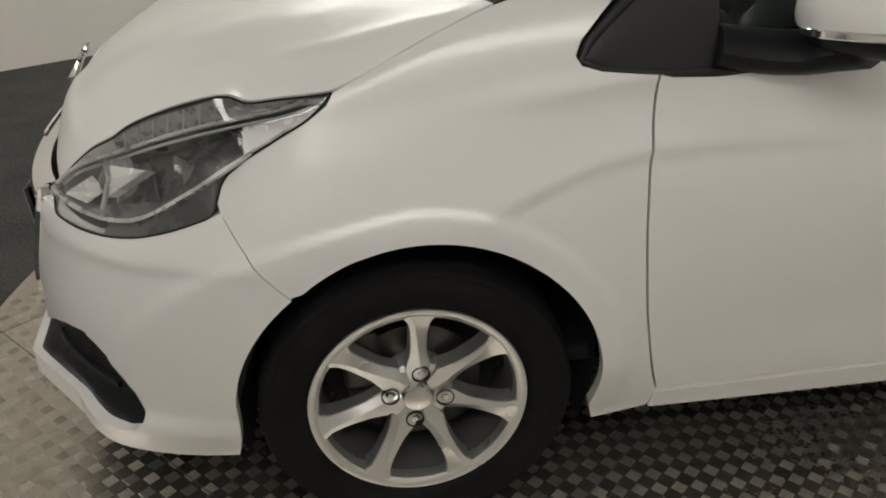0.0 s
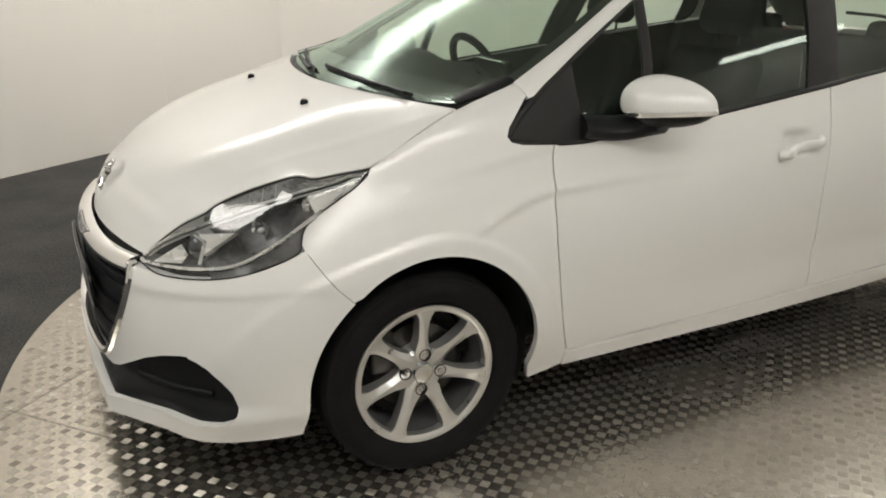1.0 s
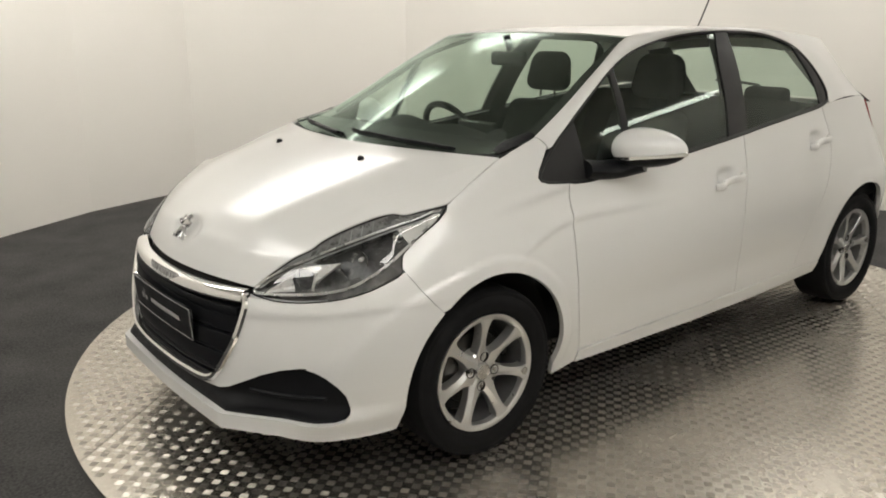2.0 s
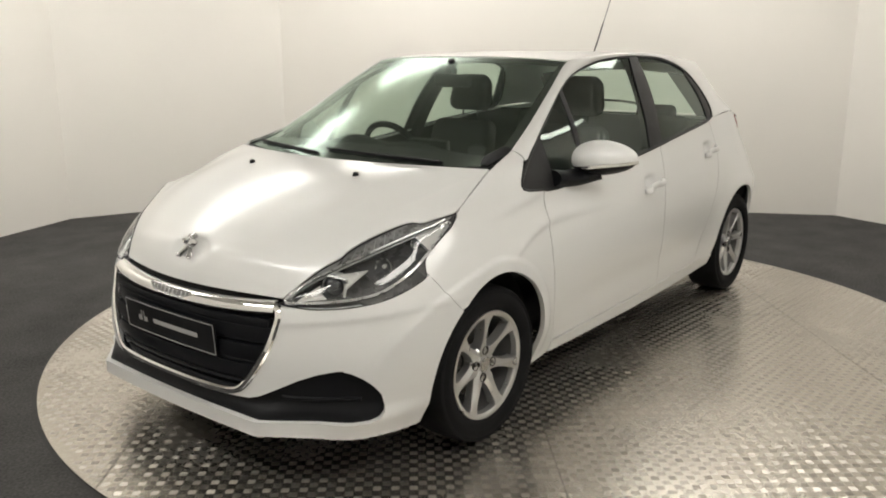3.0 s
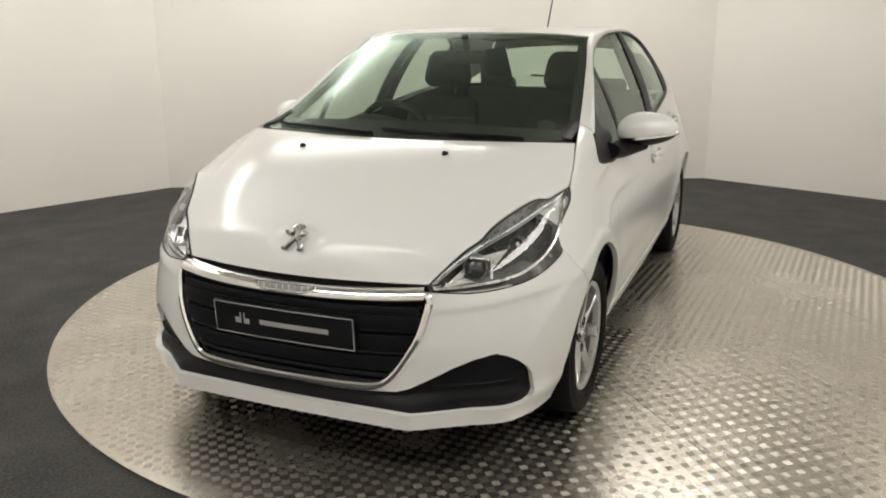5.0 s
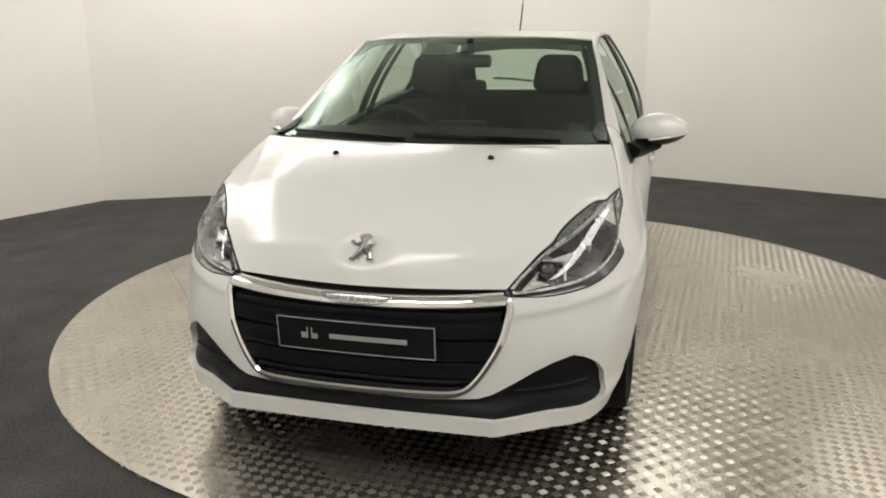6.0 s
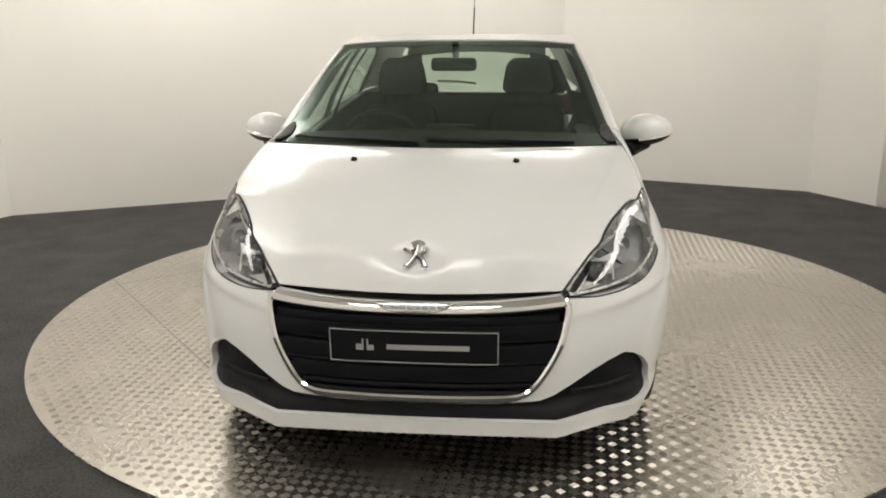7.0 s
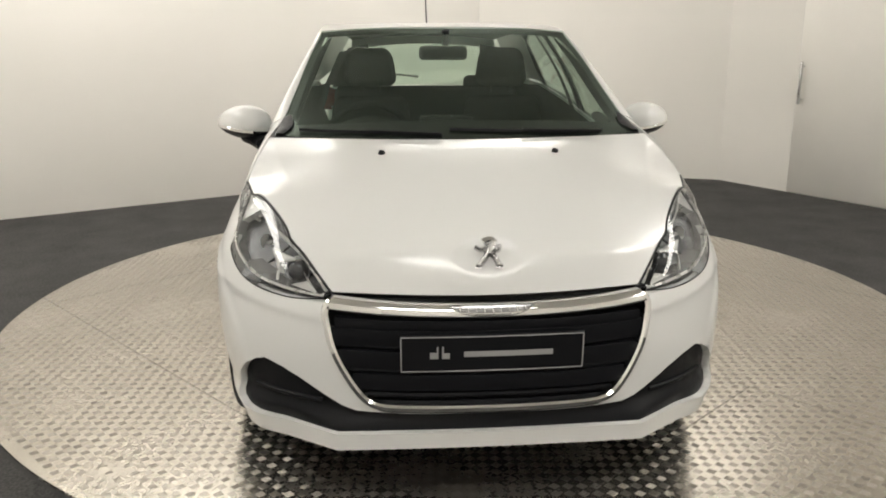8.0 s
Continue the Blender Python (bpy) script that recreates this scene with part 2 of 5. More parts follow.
def panel(outline, surface, step, rim=0.018, bevel=0.0025):
    """A curved sheet over a closed outline in surface coordinates, with a rounded edge turned inward by rim metres."""
    us, vs = [p[0] for p in outline], [p[1] for p in outline]
    su, sv = (step, step) if not isinstance(step, tuple) else step
    gu = np.linspace(min(us), max(us), max(2, int((max(us) - min(us)) / su) + 1))
    gv = np.linspace(min(vs), max(vs), max(2, int((max(vs) - min(vs)) / sv) + 1))
    bm, made = bmesh.new(), {}
    face = bm.verts.layers.float_vector.new("face")

    def vert(p):
        key = (round(p[0], 5), round(p[1], 5))
        if key not in made:
            v = made[key] = bm.verts.new(surface(p[0], p[1]))
            e = 0.002
            du = surface(p[0] + e, p[1]) - surface(p[0] - e, p[1])
            dv = surface(p[0], p[1] + e) - surface(p[0], p[1] - e)
            v[face] = du.cross(dv).normalized()
        return made[key]

    for i in range(len(gu) - 1):
        strip = cut(cut(list(outline), 0, gu[i], False), 0, gu[i + 1], True)
        if len(strip) < 3:
            continue
        for j in range(len(gv) - 1):
            cell = cut(cut(strip, 1, gv[j], False), 1, gv[j + 1], True)
            ring = []
            for p in unspiked(cell):
                v = vert(p)
                if not ring or ring[-1] is not v:
                    ring.append(v)
            while len(ring) > 1 and ring[0] is ring[-1]:
                ring.pop()
            if len(ring) >= 3 and len(set(ring)) == len(ring):
                try:
                    bm.faces.new(ring)
                except ValueError:
                    pass
    bmesh.ops.remove_doubles(bm, verts=bm.verts, dist=0.0003)
    bmesh.ops.dissolve_degenerate(bm, edges=bm.edges, dist=1e-5)
    return bm, rim, bevel


def outward(bm, way):
    """Turns all faces so that their sum looks along way."""
    bm.normal_update()
    total = Vector((0, 0, 0))
    for f in bm.faces:
        total += f.normal * f.calc_area()
    if total.dot(Vector(way)) < 0:
        bmesh.ops.reverse_faces(bm, faces=bm.faces)
    bm.normal_update()
    face = bm.verts.layers.float_vector.get("face")
    if face:
        for v in bm.verts:
            if v[face].dot(v.normal) < 0:
                v[face] = -v[face]
    return bm


def rimmed(bm, rim, bevel=0.0018, outside=None):
    """Turns the open edges of a sheet inward: a small round, then a return flange."""
    bm.normal_update()
    face = bm.verts.layers.float_vector.get("face")
    for depth, sink in ((bevel, bevel * 0.9), (rim, 0.0)):
        edges = [e for e in bm.edges if len(e.link_faces) == 1]
        normals = {}
        for e in edges:
            for v in e.verts:
                normals[v] = outside(v.co) if outside else v[face].copy() if face and v[face].length > 0.5 else v.normal.copy()
        for e in edges:
            e.smooth = False
        got = bmesh.ops.extrude_edge_only(bm, edges=edges)
        fresh = [g for g in got["geom"] if isinstance(g, bmesh.types.BMVert)]
        old = {}
        for v in fresh:
            for e in v.link_edges:
                o = e.other_vert(v)
                if o in normals:
                    old[v] = o
        for v in fresh:
            if v in old:
                n = normals[old[v]] if depth != rim else normals_first.get(old[v], normals[old[v]])
                v.co -= n * depth
        if depth != rim:
            normals_first = {v: normals[old[v]] for v in fresh if v in old}
    bm.normal_update()
    return bm


def sheet(outline, surface, step, way, rim=0.018):
    bm, r, b = panel(outline, surface, step)
    outward(bm, way)
    return rimmed(bm, rim) if rim else bm


def grid(nu, nv, f):
    """A sheet of nu x nv points f(u, v), u and v from 0 to 1."""
    bm = bmesh.new()
    rows = [[bm.verts.new(f(i / (nu - 1), j / (nv - 1))) for j in range(nv)] for i in range(nu)]
    for i in range(nu - 1):
        for j in range(nv - 1):
            q = [rows[i][j], rows[i + 1][j], rows[i + 1][j + 1], rows[i][j + 1]]
            bm.faces.new(q)
    bmesh.ops.remove_doubles(bm, verts=bm.verts, dist=0.0002)
    bmesh.ops.dissolve_degenerate(bm, edges=bm.edges, dist=1e-5)
    return bm


def loft(a, b, n, m, way, bulge=0.0, sag=1.0):
    """A sheet between two lines of points, bowed along way."""
    A, B, w = spline(a, n), spline(b, n), Vector(way)
    return outward(grid(n, m, lambda u, v: A[round(u * (n - 1))].lerp(B[round(u * (n - 1))], v) + w * bulge * (4 * v * (1 - v)) ** sag), way)


def sweep(path, profile, closed=False, normal=None):
    """A bar of a closed 2D profile along a line of points; profile x goes sideways, y along normal (or up)."""
    P = [Vector(p) for p in path]
    bm, rings = bmesh.new(), []
    k = len(P)
    for i, p in enumerate(P):
        ahead = (P[(i + 1) % k] - P[i - 1]) if closed or 0 < i < k - 1 else (P[1] - P[0] if i == 0 else P[-1] - P[-2])
        ahead.normalize()
        up = Vector(normal(p) if callable(normal) else normal or (0, 0, 1))
        side = ahead.cross(up).normalized()
        up = side.cross(ahead).normalized()
        rings.append([bm.verts.new(p + side * x + up * y) for x, y in profile])
    n = len(profile)
    for i in range(k if closed else k - 1):
        a, b = rings[i], rings[(i + 1) % k]
        for j in range(n):
            bm.faces.new([a[j], a[(j + 1) % n], b[(j + 1) % n], b[j]])
    if not closed:
        bm.faces.new(rings[0][::-1])
        bm.faces.new(rings[-1])
    bmesh.ops.recalc_face_normals(bm, faces=bm.faces)
    return sharpen(bm, 40)


def circle_profile(r, n=8, squash=1.0):
    return [(r * math.cos(2 * math.pi * i / n), r * squash * math.sin(2 * math.pi * i / n)) for i in range(n)]


def rect_profile(w, h, r=0.0015):
    a, b = w / 2, h / 2
    return [(-a + r, -b), (a - r, -b), (a, -b + r), (a, b - r), (a - r, b), (-a + r, b), (-a, b - r), (-a, -b + r)]


def lathe(profile, n=48, axis="y"):
    """A body of revolution about the y axis from (radius, y) pairs."""
    bm = bmesh.new()
    rings = []
    for r, y in profile:
        rings.append([bm.verts.new((r * math.cos(2 * math.pi * i / n), y, r * math.sin(2 * math.pi * i / n))) for i in range(n)])
    for a, b in zip(rings, rings[1:]):
        for i in range(n):
            bm.faces.new([a[i], a[(i + 1) % n], b[(i + 1) % n], b[i]])
    bmesh.ops.remove_doubles(bm, verts=bm.verts, dist=1e-5)
    bmesh.ops.recalc_face_normals(bm, faces=bm.faces)
    return sharpen(bm, 38)


# ---- the studio: plain walls of uneven length round a steel turntable ----
HUB = Vector((-1.142, 0.129, 0))
DISC_R, WALL_H = 2.252, 3.0
FLOOR_Z = -0.012
# corners of the room: bearing from the turntable's hub in degrees, distance
ROOM = [(108, 4.25), (141.1, 4.55), (172.2, 4.41), (243.9, 4.43), (269.5, 4.65), (283.5, 4.36), (340, 5.2), (380, 5.4), (430, 5.2)]


def room_corner(i, more=0.0):
    a, r = ROOM[i % len(ROOM)]
    return HUB + (r + more) * Vector((math.cos(radians(a)), math.sin(radians(a)), 0))


def build_room():
    n = len(ROOM)
    outer = [room_corner(i, 0.22) for i in range(n)]
    bm = bmesh.new()
    bm.faces.new([bm.verts.new((p.x, p.y, FLOOR_Z)) for p in outer])
    tagged(part("floor", bm, CARPET, smooth=False), "dark grey short-pile carpet floor round the turntable", "floor", kind="structure")
    bm = bmesh.new()
    low = [bm.verts.new((p.x, p.y, WALL_H)) for p in outer]
    high = [bm.verts.new((p.x, p.y, WALL_H + 0.15)) for p in outer]
    bm.faces.new(low[::-1])
    bm.faces.new(high)
    for i in range(n):
        bm.faces.new([low[i], low[(i + 1) % n], high[(i + 1) % n], high[i]])
    tagged(part("ceiling", bm, CEIL, smooth=False), "plain pale ceiling with long tube lamps", "ceiling", kind="structure")
    for i in range(n):
        pts = [room_corner(i), room_corner(i + 1), room_corner(i + 1, 0.16), room_corner(i, 0.16)]
        bm = bmesh.new()
        lo = [bm.verts.new((p.x, p.y, FLOOR_Z)) for p in pts]
        hi = [bm.verts.new((p.x, p.y, WALL_H)) for p in pts]
        bm.faces.new(lo[::-1])
        bm.faces.new(hi)
        for k in range(4):
            bm.faces.new([lo[k], lo[(k + 1) % 4], hi[(k + 1) % 4], hi[k]])
        bmesh.ops.recalc_face_normals(bm, faces=bm.faces)
        tagged(part(f"wall_{i + 1}", bm, WALL, smooth=False), "smooth off-white painted studio wall", "wall", kind="structure")


build_room()


def build_lamp(name_at, length, turn, width):
    """A ceiling batten: a slim white body with a glowing tube."""
    x, y = name_at
    z = WALL_H - 0.09
    root = empty("ceiling_lamp")
    root.matrix_basis = pose(x, y, z, 0, 0, turn)
    tagged(root, "unseen long white ceiling batten lamp with a glowing tube", "ceiling lamp", "ceiling tubes")
    part("body", box(0, 0, 0.05, length, width + 0.04, 0.08, 0.008), CEIL, root)
    part("tube", box(0, 0, -0.005, length - 0.06, width, 0.03, 0.012), TUBE, root)
    return root


# all out of view; fourth and fifth are added fill for walls and deck
for lamp_at, lamp_len, lamp_turn, lamp_w in (((-0.45, -2.95), 2.9, 0, 0.50), ((2.5, -0.2), 2.2, 90, 0.56), ((-3.95, 0.55), 1.7, 78, 0.52), ((-4.1, 2.85), 1.2, 28, 0.20), ((-3.20, -2.0), 2.4, 118, 0.38), ((0.25, 3.15), 3.2, 0, 0.60)):
    build_lamp(lamp_at, lamp_len, lamp_turn, lamp_w)


def build_turntable():
    root = tagged(empty("turntable"), "round worn aluminium tread-plate turntable set in the carpet", "turntable")
    n = 160
    bm = bmesh.new()
    ring = [bm.verts.new((HUB.x + DISC_R * math.cos(2 * math.pi * i / n), HUB.y + DISC_R * math.sin(2 * math.pi * i / n), 0)) for i in range(n)]
    bm.faces.new(ring)
    rim = [bm.verts.new((v.co.x, v.co.y, FLOOR_Z + 0.001)) for v in ring]
    for i in range(n):
        bm.faces.new([ring[i], rim[i], rim[(i + 1) % n], ring[(i + 1) % n]])
    part("deck", bm, PLATE, root, smooth=False)
    # dark gap and angle round the edge
    bm = bmesh.new()
    for r0, r1, z in ((DISC_R + 0.001, DISC_R + 0.014, FLOOR_Z + 0.004),):
        a = [bm.verts.new((HUB.x + r0 * math.cos(2 * math.pi * i / n), HUB.y + r0 * math.sin(2 * math.pi * i / n), z)) for i in range(n)]
        b = [bm.verts.new((HUB.x + r1 * math.cos(2 * math.pi * i / n), HUB.y + r1 * math.sin(2 * math.pi * i / n), z)) for i in range(n)]
        for i in range(n):
            bm.faces.new([a[i], b[i], b[(i + 1) % n], a[(i + 1) % n]])
    part("edge_gap", bm, SEAM, root, "dark gap round the turntable edge", smooth=False)
    # plate seams, along and across the sheets
    d1, d2 = Vector((math.cos(radians(40.5)), math.sin(radians(40.5)), 0)), Vector((-math.sin(radians(40.5)), math.cos(radians(40.5)), 0))
    seams = []
    for off in (-1.55, 0.0, 1.55):
        half = math.sqrt(max(0.01, DISC_R ** 2 - off ** 2))
        seams.append((HUB + d2 * off - d1 * half, HUB + d2 * off + d1 * half))
    for along, a, b in ((1.55, 0.0, -1.6), (-0.1, 0.0, 1.55), (-1.5, 0.0, -1.55)):
        p, q = HUB + d1 * along + d2 * a, HUB + d1 * along + d2 * b
        if (q - HUB).length > DISC_R:
            q = HUB + d1 * along + d2 * math.copysign(math.sqrt(DISC_R ** 2 - along ** 2), b)
        seams.append((p, q))
    for p, q in seams:
        w = (q - p).normalized().cross(Vector((0, 0, 1))) * 0.0011
        bm = bmesh.new()
        bm.faces.new([bm.verts.new(v + Vector((0, 0, 0.0013))) for v in (p - w, q - w, q + w, p + w)])
        part("seam", bm, JOINT, root, smooth=False)
    # five-bar tread: groups of short ribs, turned by a right angle in every other group
    pitch, verts, faces = 0.0605, [], []
    rng = random.Random(4)
    reach = int(DISC_R / pitch) + 2
    for fam in (0, 1):
        ru, rv = (d1, d2) if fam == 0 else (d2, d1)
        for i in range(-reach, reach + 1):
            for j in range(-reach, reach + 1):
                c = HUB + d1 * (pitch * (i + 0.5 * fam)) + d2 * (pitch * (j + 0.25 + 0.5 * fam))
                if (c - HUB).length > DISC_R - 0.03:
                    continue
                if any(abs((c - p).cross((q - p).normalized()).z) < 0.0035 and -0.01 < (c - p).dot((q - p).normalized()) < (q - p).length + 0.01 for p, q in seams):
                    continue
                for k in range(5):
                    o = c + rv * ((k - 2) * 0.0053)
                    hl, hw, h = 0.0135, 0.0021, 0.0010 * rng.uniform(0.9, 1.1)
                    base = len(verts)
                    for fu, fv, z in ((1, 1, 0.0002), (0.8, 0.42, h)):
                        for su, sv in ((-1, -1), (1, -1), (1, 1), (-1, 1)):
                            v = o + ru * (hl * fu * su) + rv * (hw * fv * sv)
                            verts.append((v.x, v.y, z))
                    turned = fam == 1
                    for q in ((0, 1, 5, 4), (1, 2, 6, 5), (2, 3, 7, 6), (3, 0, 4, 7), (4, 5, 6, 7)):
                        faces.append(tuple(base + k for k in (q[::-1] if turned else q)))
    me = bpy.data.meshes.new("tread_relief")
    me.from_pydata(verts, [], faces)
    me.materials.append(PLATEBAR)
    ob = new("tread_relief", me)
    ob.parent = root
    tagged(ob, "raised ribs of worn tread plate", kind="stuff")


build_turntable()


# ---- the car: x ahead from the front axle, y to its left ----
AXLE_R = -2.54
WHEEL_Z = 0.30
belt = lambda x: 0.919 - 0.107 * (x + 0.98)
side_w = curve((-0.1, 0.772), (0.0, 0.785), (0.08, 0.802), (0.2, 0.822), (0.4, 0.842), (0.55, 0.849), (0.7, 0.842), (0.85, 0.82), (1.0, 0.788), (1.3, 0.76))
nose_x = curve((0.15, 0.772), (0.195, 0.787), (0.25, 0.795), (0.30, 0.790), (0.35, 0.789), (0.45, 0.786), (0.55, 0.772), (0.61, 0.752), (0.66, 0.715), (0.72, 0.66), (0.9, 0.45))
nose_p = curve((0.15, 3.4), (0.25, 3.3), (0.30, 2.75), (0.45, 2.5), (0.6, 2.35), (0.7, 2.2), (0.9, 2.0))
X0, XT = 0.10, -2.62
tail_x = curve((0.15, -3.08), (0.3, -3.14), (0.5, -3.15), (0.65, -3.13), (0.85, -3.04), (0.95, -2.97), (1.05, -2.90))
# the line where wing and bonnet meet
edge_y = curve((-0.42, 0.655), (-0.33, 0.672), (-0.136, 0.709), (0.0, 0.738), (0.127, 0.756), (0.25, 0.765))
edge_z = curve((-0.42, 1.06), (-0.33, 1.034), (-0.136, 0.984), (0.0, 0.93), (0.127, 0.870), (0.32, 0.79))


def side_base(x, z):
    top = belt(min(x, -0.36))
    h = (z - 0.2) / (top - 0.2)
    y = side_w(h)
    if x > -0.5:
        ze, ye = edge_z(x), edge_y(x)
        d = max(0.0, ze - z) / 0.17
        f = 1.0 if d >= 1 else math.sqrt(max(0.0, 1 - (1 - d) ** 2))
        k = min(1.0, (x + 0.5) / 0.14)
        y = y + (ye + (y - ye) * f - y) * k
    for ax in (0.0, AXLE_R):
        r = math.hypot(x - ax, (z - WHEEL_Z) * 0.975)
        s = min(1.0, max(0.0, (0.388 - r) / 0.010))
        low = min(1.0, max(0.0, (z - 0.19) / 0.16))
        y += low * (0.0078 * s * s * (3 - 2 * s) + 0.012 * math.exp(-((max(r, 0.345) - 0.35) / 0.075) ** 2))
    # a soft shoulder crease over the rear of the wing, fading in the door
    if -0.9 < x < 0.05:
        zc = 0.862 - 0.15 * max(-0.6, x + 0.25)
        y += 0.0050 * math.exp(-((z - zc) / 0.020) ** 2) * min(1.0, (x + 0.9) / 0.35) * min(1.0, (0.05 - x) / 0.25)
    # a second crease sweeps up from the arch into the door: soft above, crisp below
    if -0.95 < x < -0.08:
        zc = 0.770 - 0.55 * max(0.0, x + 0.50) ** 2 - 0.05 * max(0.0, x + 0.30)
        y += 0.0075 * math.exp(-((z - zc) / (0.034 if z > zc else 0.012)) ** 2) * min(1.0, (x + 0.95) / 0.5) * min(1.0, (-0.08 - x) / 0.08)
    # narrower towards the tail, more so near the glass
    if x < -1.55:
        hh = min(1.0, max(0.0, (z - 0.62) / 0.40))
        y -= 0.075 * (-1.55 - x) ** 1.5 * (0.2 + 0.8 * hh * hh * (3 - 2 * hh))
    # a shallow hollow low on the doors
    y -= 0.010 * math.exp(-((z - 0.40) / 0.07) ** 2) * min(1, max(0, (-0.45 - x) / 0.3)) * min(1, max(0, (x + 2.15) / 0.3))
    # dished grips behind the door handles
    for hx, hz in ((-1.297, 0.806), (-2.072, 0.897)):
        e = ((x - hx) / 0.050) ** 4 + ((z - hz) / 0.031) ** 4
        if e < 6:
            y -= 0.023 * math.exp(-e)
    return y


def wrap(q, z, inset=0.0):
    """The lower body: q is x along the flank; past the axle it runs round the nose, and likewise round the tail."""
    if q <= X0:
        if q >= XT:
            return Vector((q, side_base(q, z) - inset, z))
        ang = min(math.pi / 2, (XT - q))
        w, length, p = side_base(XT, z), XT - tail_x(z), 2.7
        s, c = max(0.0, math.sin(ang)), max(0.0, math.cos(ang))
        return Vector((XT - (length - inset) * s ** (2 / p), (w - inset) * c ** (2 / p), z))
    ang = min(math.pi / 2, (q - X0))
    p = nose_p(z)
    s, c = max(0.0, math.sin(ang)), max(0.0, math.cos(ang))
    w = side_base(X0 + (nose_x(z) - X0) * s ** (2 / p) * 0.6, z)
    P = Vector((X0 + (nose_x(z) - X0 - inset) * s ** (2 / p), (w - inset) * c ** (2 / p), z))
    # a ledge below the lamps: the skin tucks in beneath it
    zl = 0.548 + 0.055 * min(1.0, max(0.0, (1.35 - q) / 0.95))
    if z < zl:
        t = min(1.0, (zl - z) / 0.17)
        P -= Vector((0.55, 0.85, 0)) * 0.0075 * (1 - math.exp(-t * 12)) * (1 - t) ** 1.3 * min(1.0, max(0.0, (1.33 - q) / 0.18)) * min(1.0, max(0.0, (q - 0.14) / 0.2))
    # the chin: nearly straight across, then cut back at a corner
    k = max(0.0, min(1.0, (0.295 - z) / 0.04))
    if k:
        y = P.y
        chin = 0.803 - 0.018 * (y / 0.445) ** 2 if y < 0.445 else 0.785 - 0.80 * (y - 0.445)
        P.x += (chin - inset - P.x) * k * max(0.0, min(1.0, (0.74 - y) / 0.14))
    return P


def at_x(x, z):
    """Surface coordinate of the flank or nose at x and height z."""
    if x <= X0:
        return (x, z)
    p = nose_p(z)
    s = min(1.0, max(0.0, (x - X0) / (nose_x(z) - X0)))
    return (X0 + math.asin(min(1.0, s ** (p / 2))), z)


def at_y(y, z):
    """Surface coordinate of the nose at half-width y and height z."""
    lo, hi = X0, X0 + math.pi / 2
    for _ in range(40):
        mid = (lo + hi) / 2
        if wrap(mid, z).y > y:
            lo = mid
        else:
            hi = mid
    return ((lo + hi) / 2, z)


def arc(ax, start, end, n=44, rx=0.334, rz=0.345):
    """Points of a wheel arch between two angles (degrees, 0 ahead, 90 up)."""
    return [(ax + rx * math.cos(radians(start + (end - start) * i / n)), WHEEL_Z + rz * math.sin(radians(start + (end - start) * i / n))) for i in range(n + 1)]


def line(*pts, n=24):
    return [tuple(p) for p in spline([(*p, 0) for p in pts], n)]


def flat(pts):
    return [(p[0], p[1]) for p in pts]


car = tagged(empty("car"), "white five-door hatchback with black grille on the turntable", "car")

# outlines on the flank (x, z)
DOOR_F = flat(line((-0.396, 0.880), (-0.383, 0.76), (-0.383, 0.62), (-0.402, 0.47), (-0.436, 0.33), (-0.462, 0.258), n=16))
DOOR_M = flat(line((-1.462, 0.966), (-1.445, 0.80), (-1.428, 0.66), (-1.432, 0.54), (-1.455, 0.42), (-1.478, 0.268), n=16))
DOOR_R = flat(line((-2.18, 1.047), (-2.21, 0.90), (-2.17, 0.74), (-2.08, 0.56), (-2.0, 0.40), (-1.975, 0.282), n=16))
LAMP_BACK = [(0.127, 0.869), (0.137, 0.852), (0.165, 0.832), (0.21, 0.806), (0.265, 0.772), (0.298, 0.747), (0.315, 0.725), (0.320, 0.708), (0.315, 0.694)]
SEAM_B = [(0.315 - 0.093 * t / 9, 0.694 - 0.128 * t / 9 - 0.012 * math.sin(math.pi * t / 9)) for t in range(10)]
GAP = 0.0022
arch_a = math.degrees(math.atan2((0.566 - WHEEL_Z) / 0.345, 0.222 / 0.334))


def shifted(pts, dx):
    return [(x + dx, z) for x, z in pts]


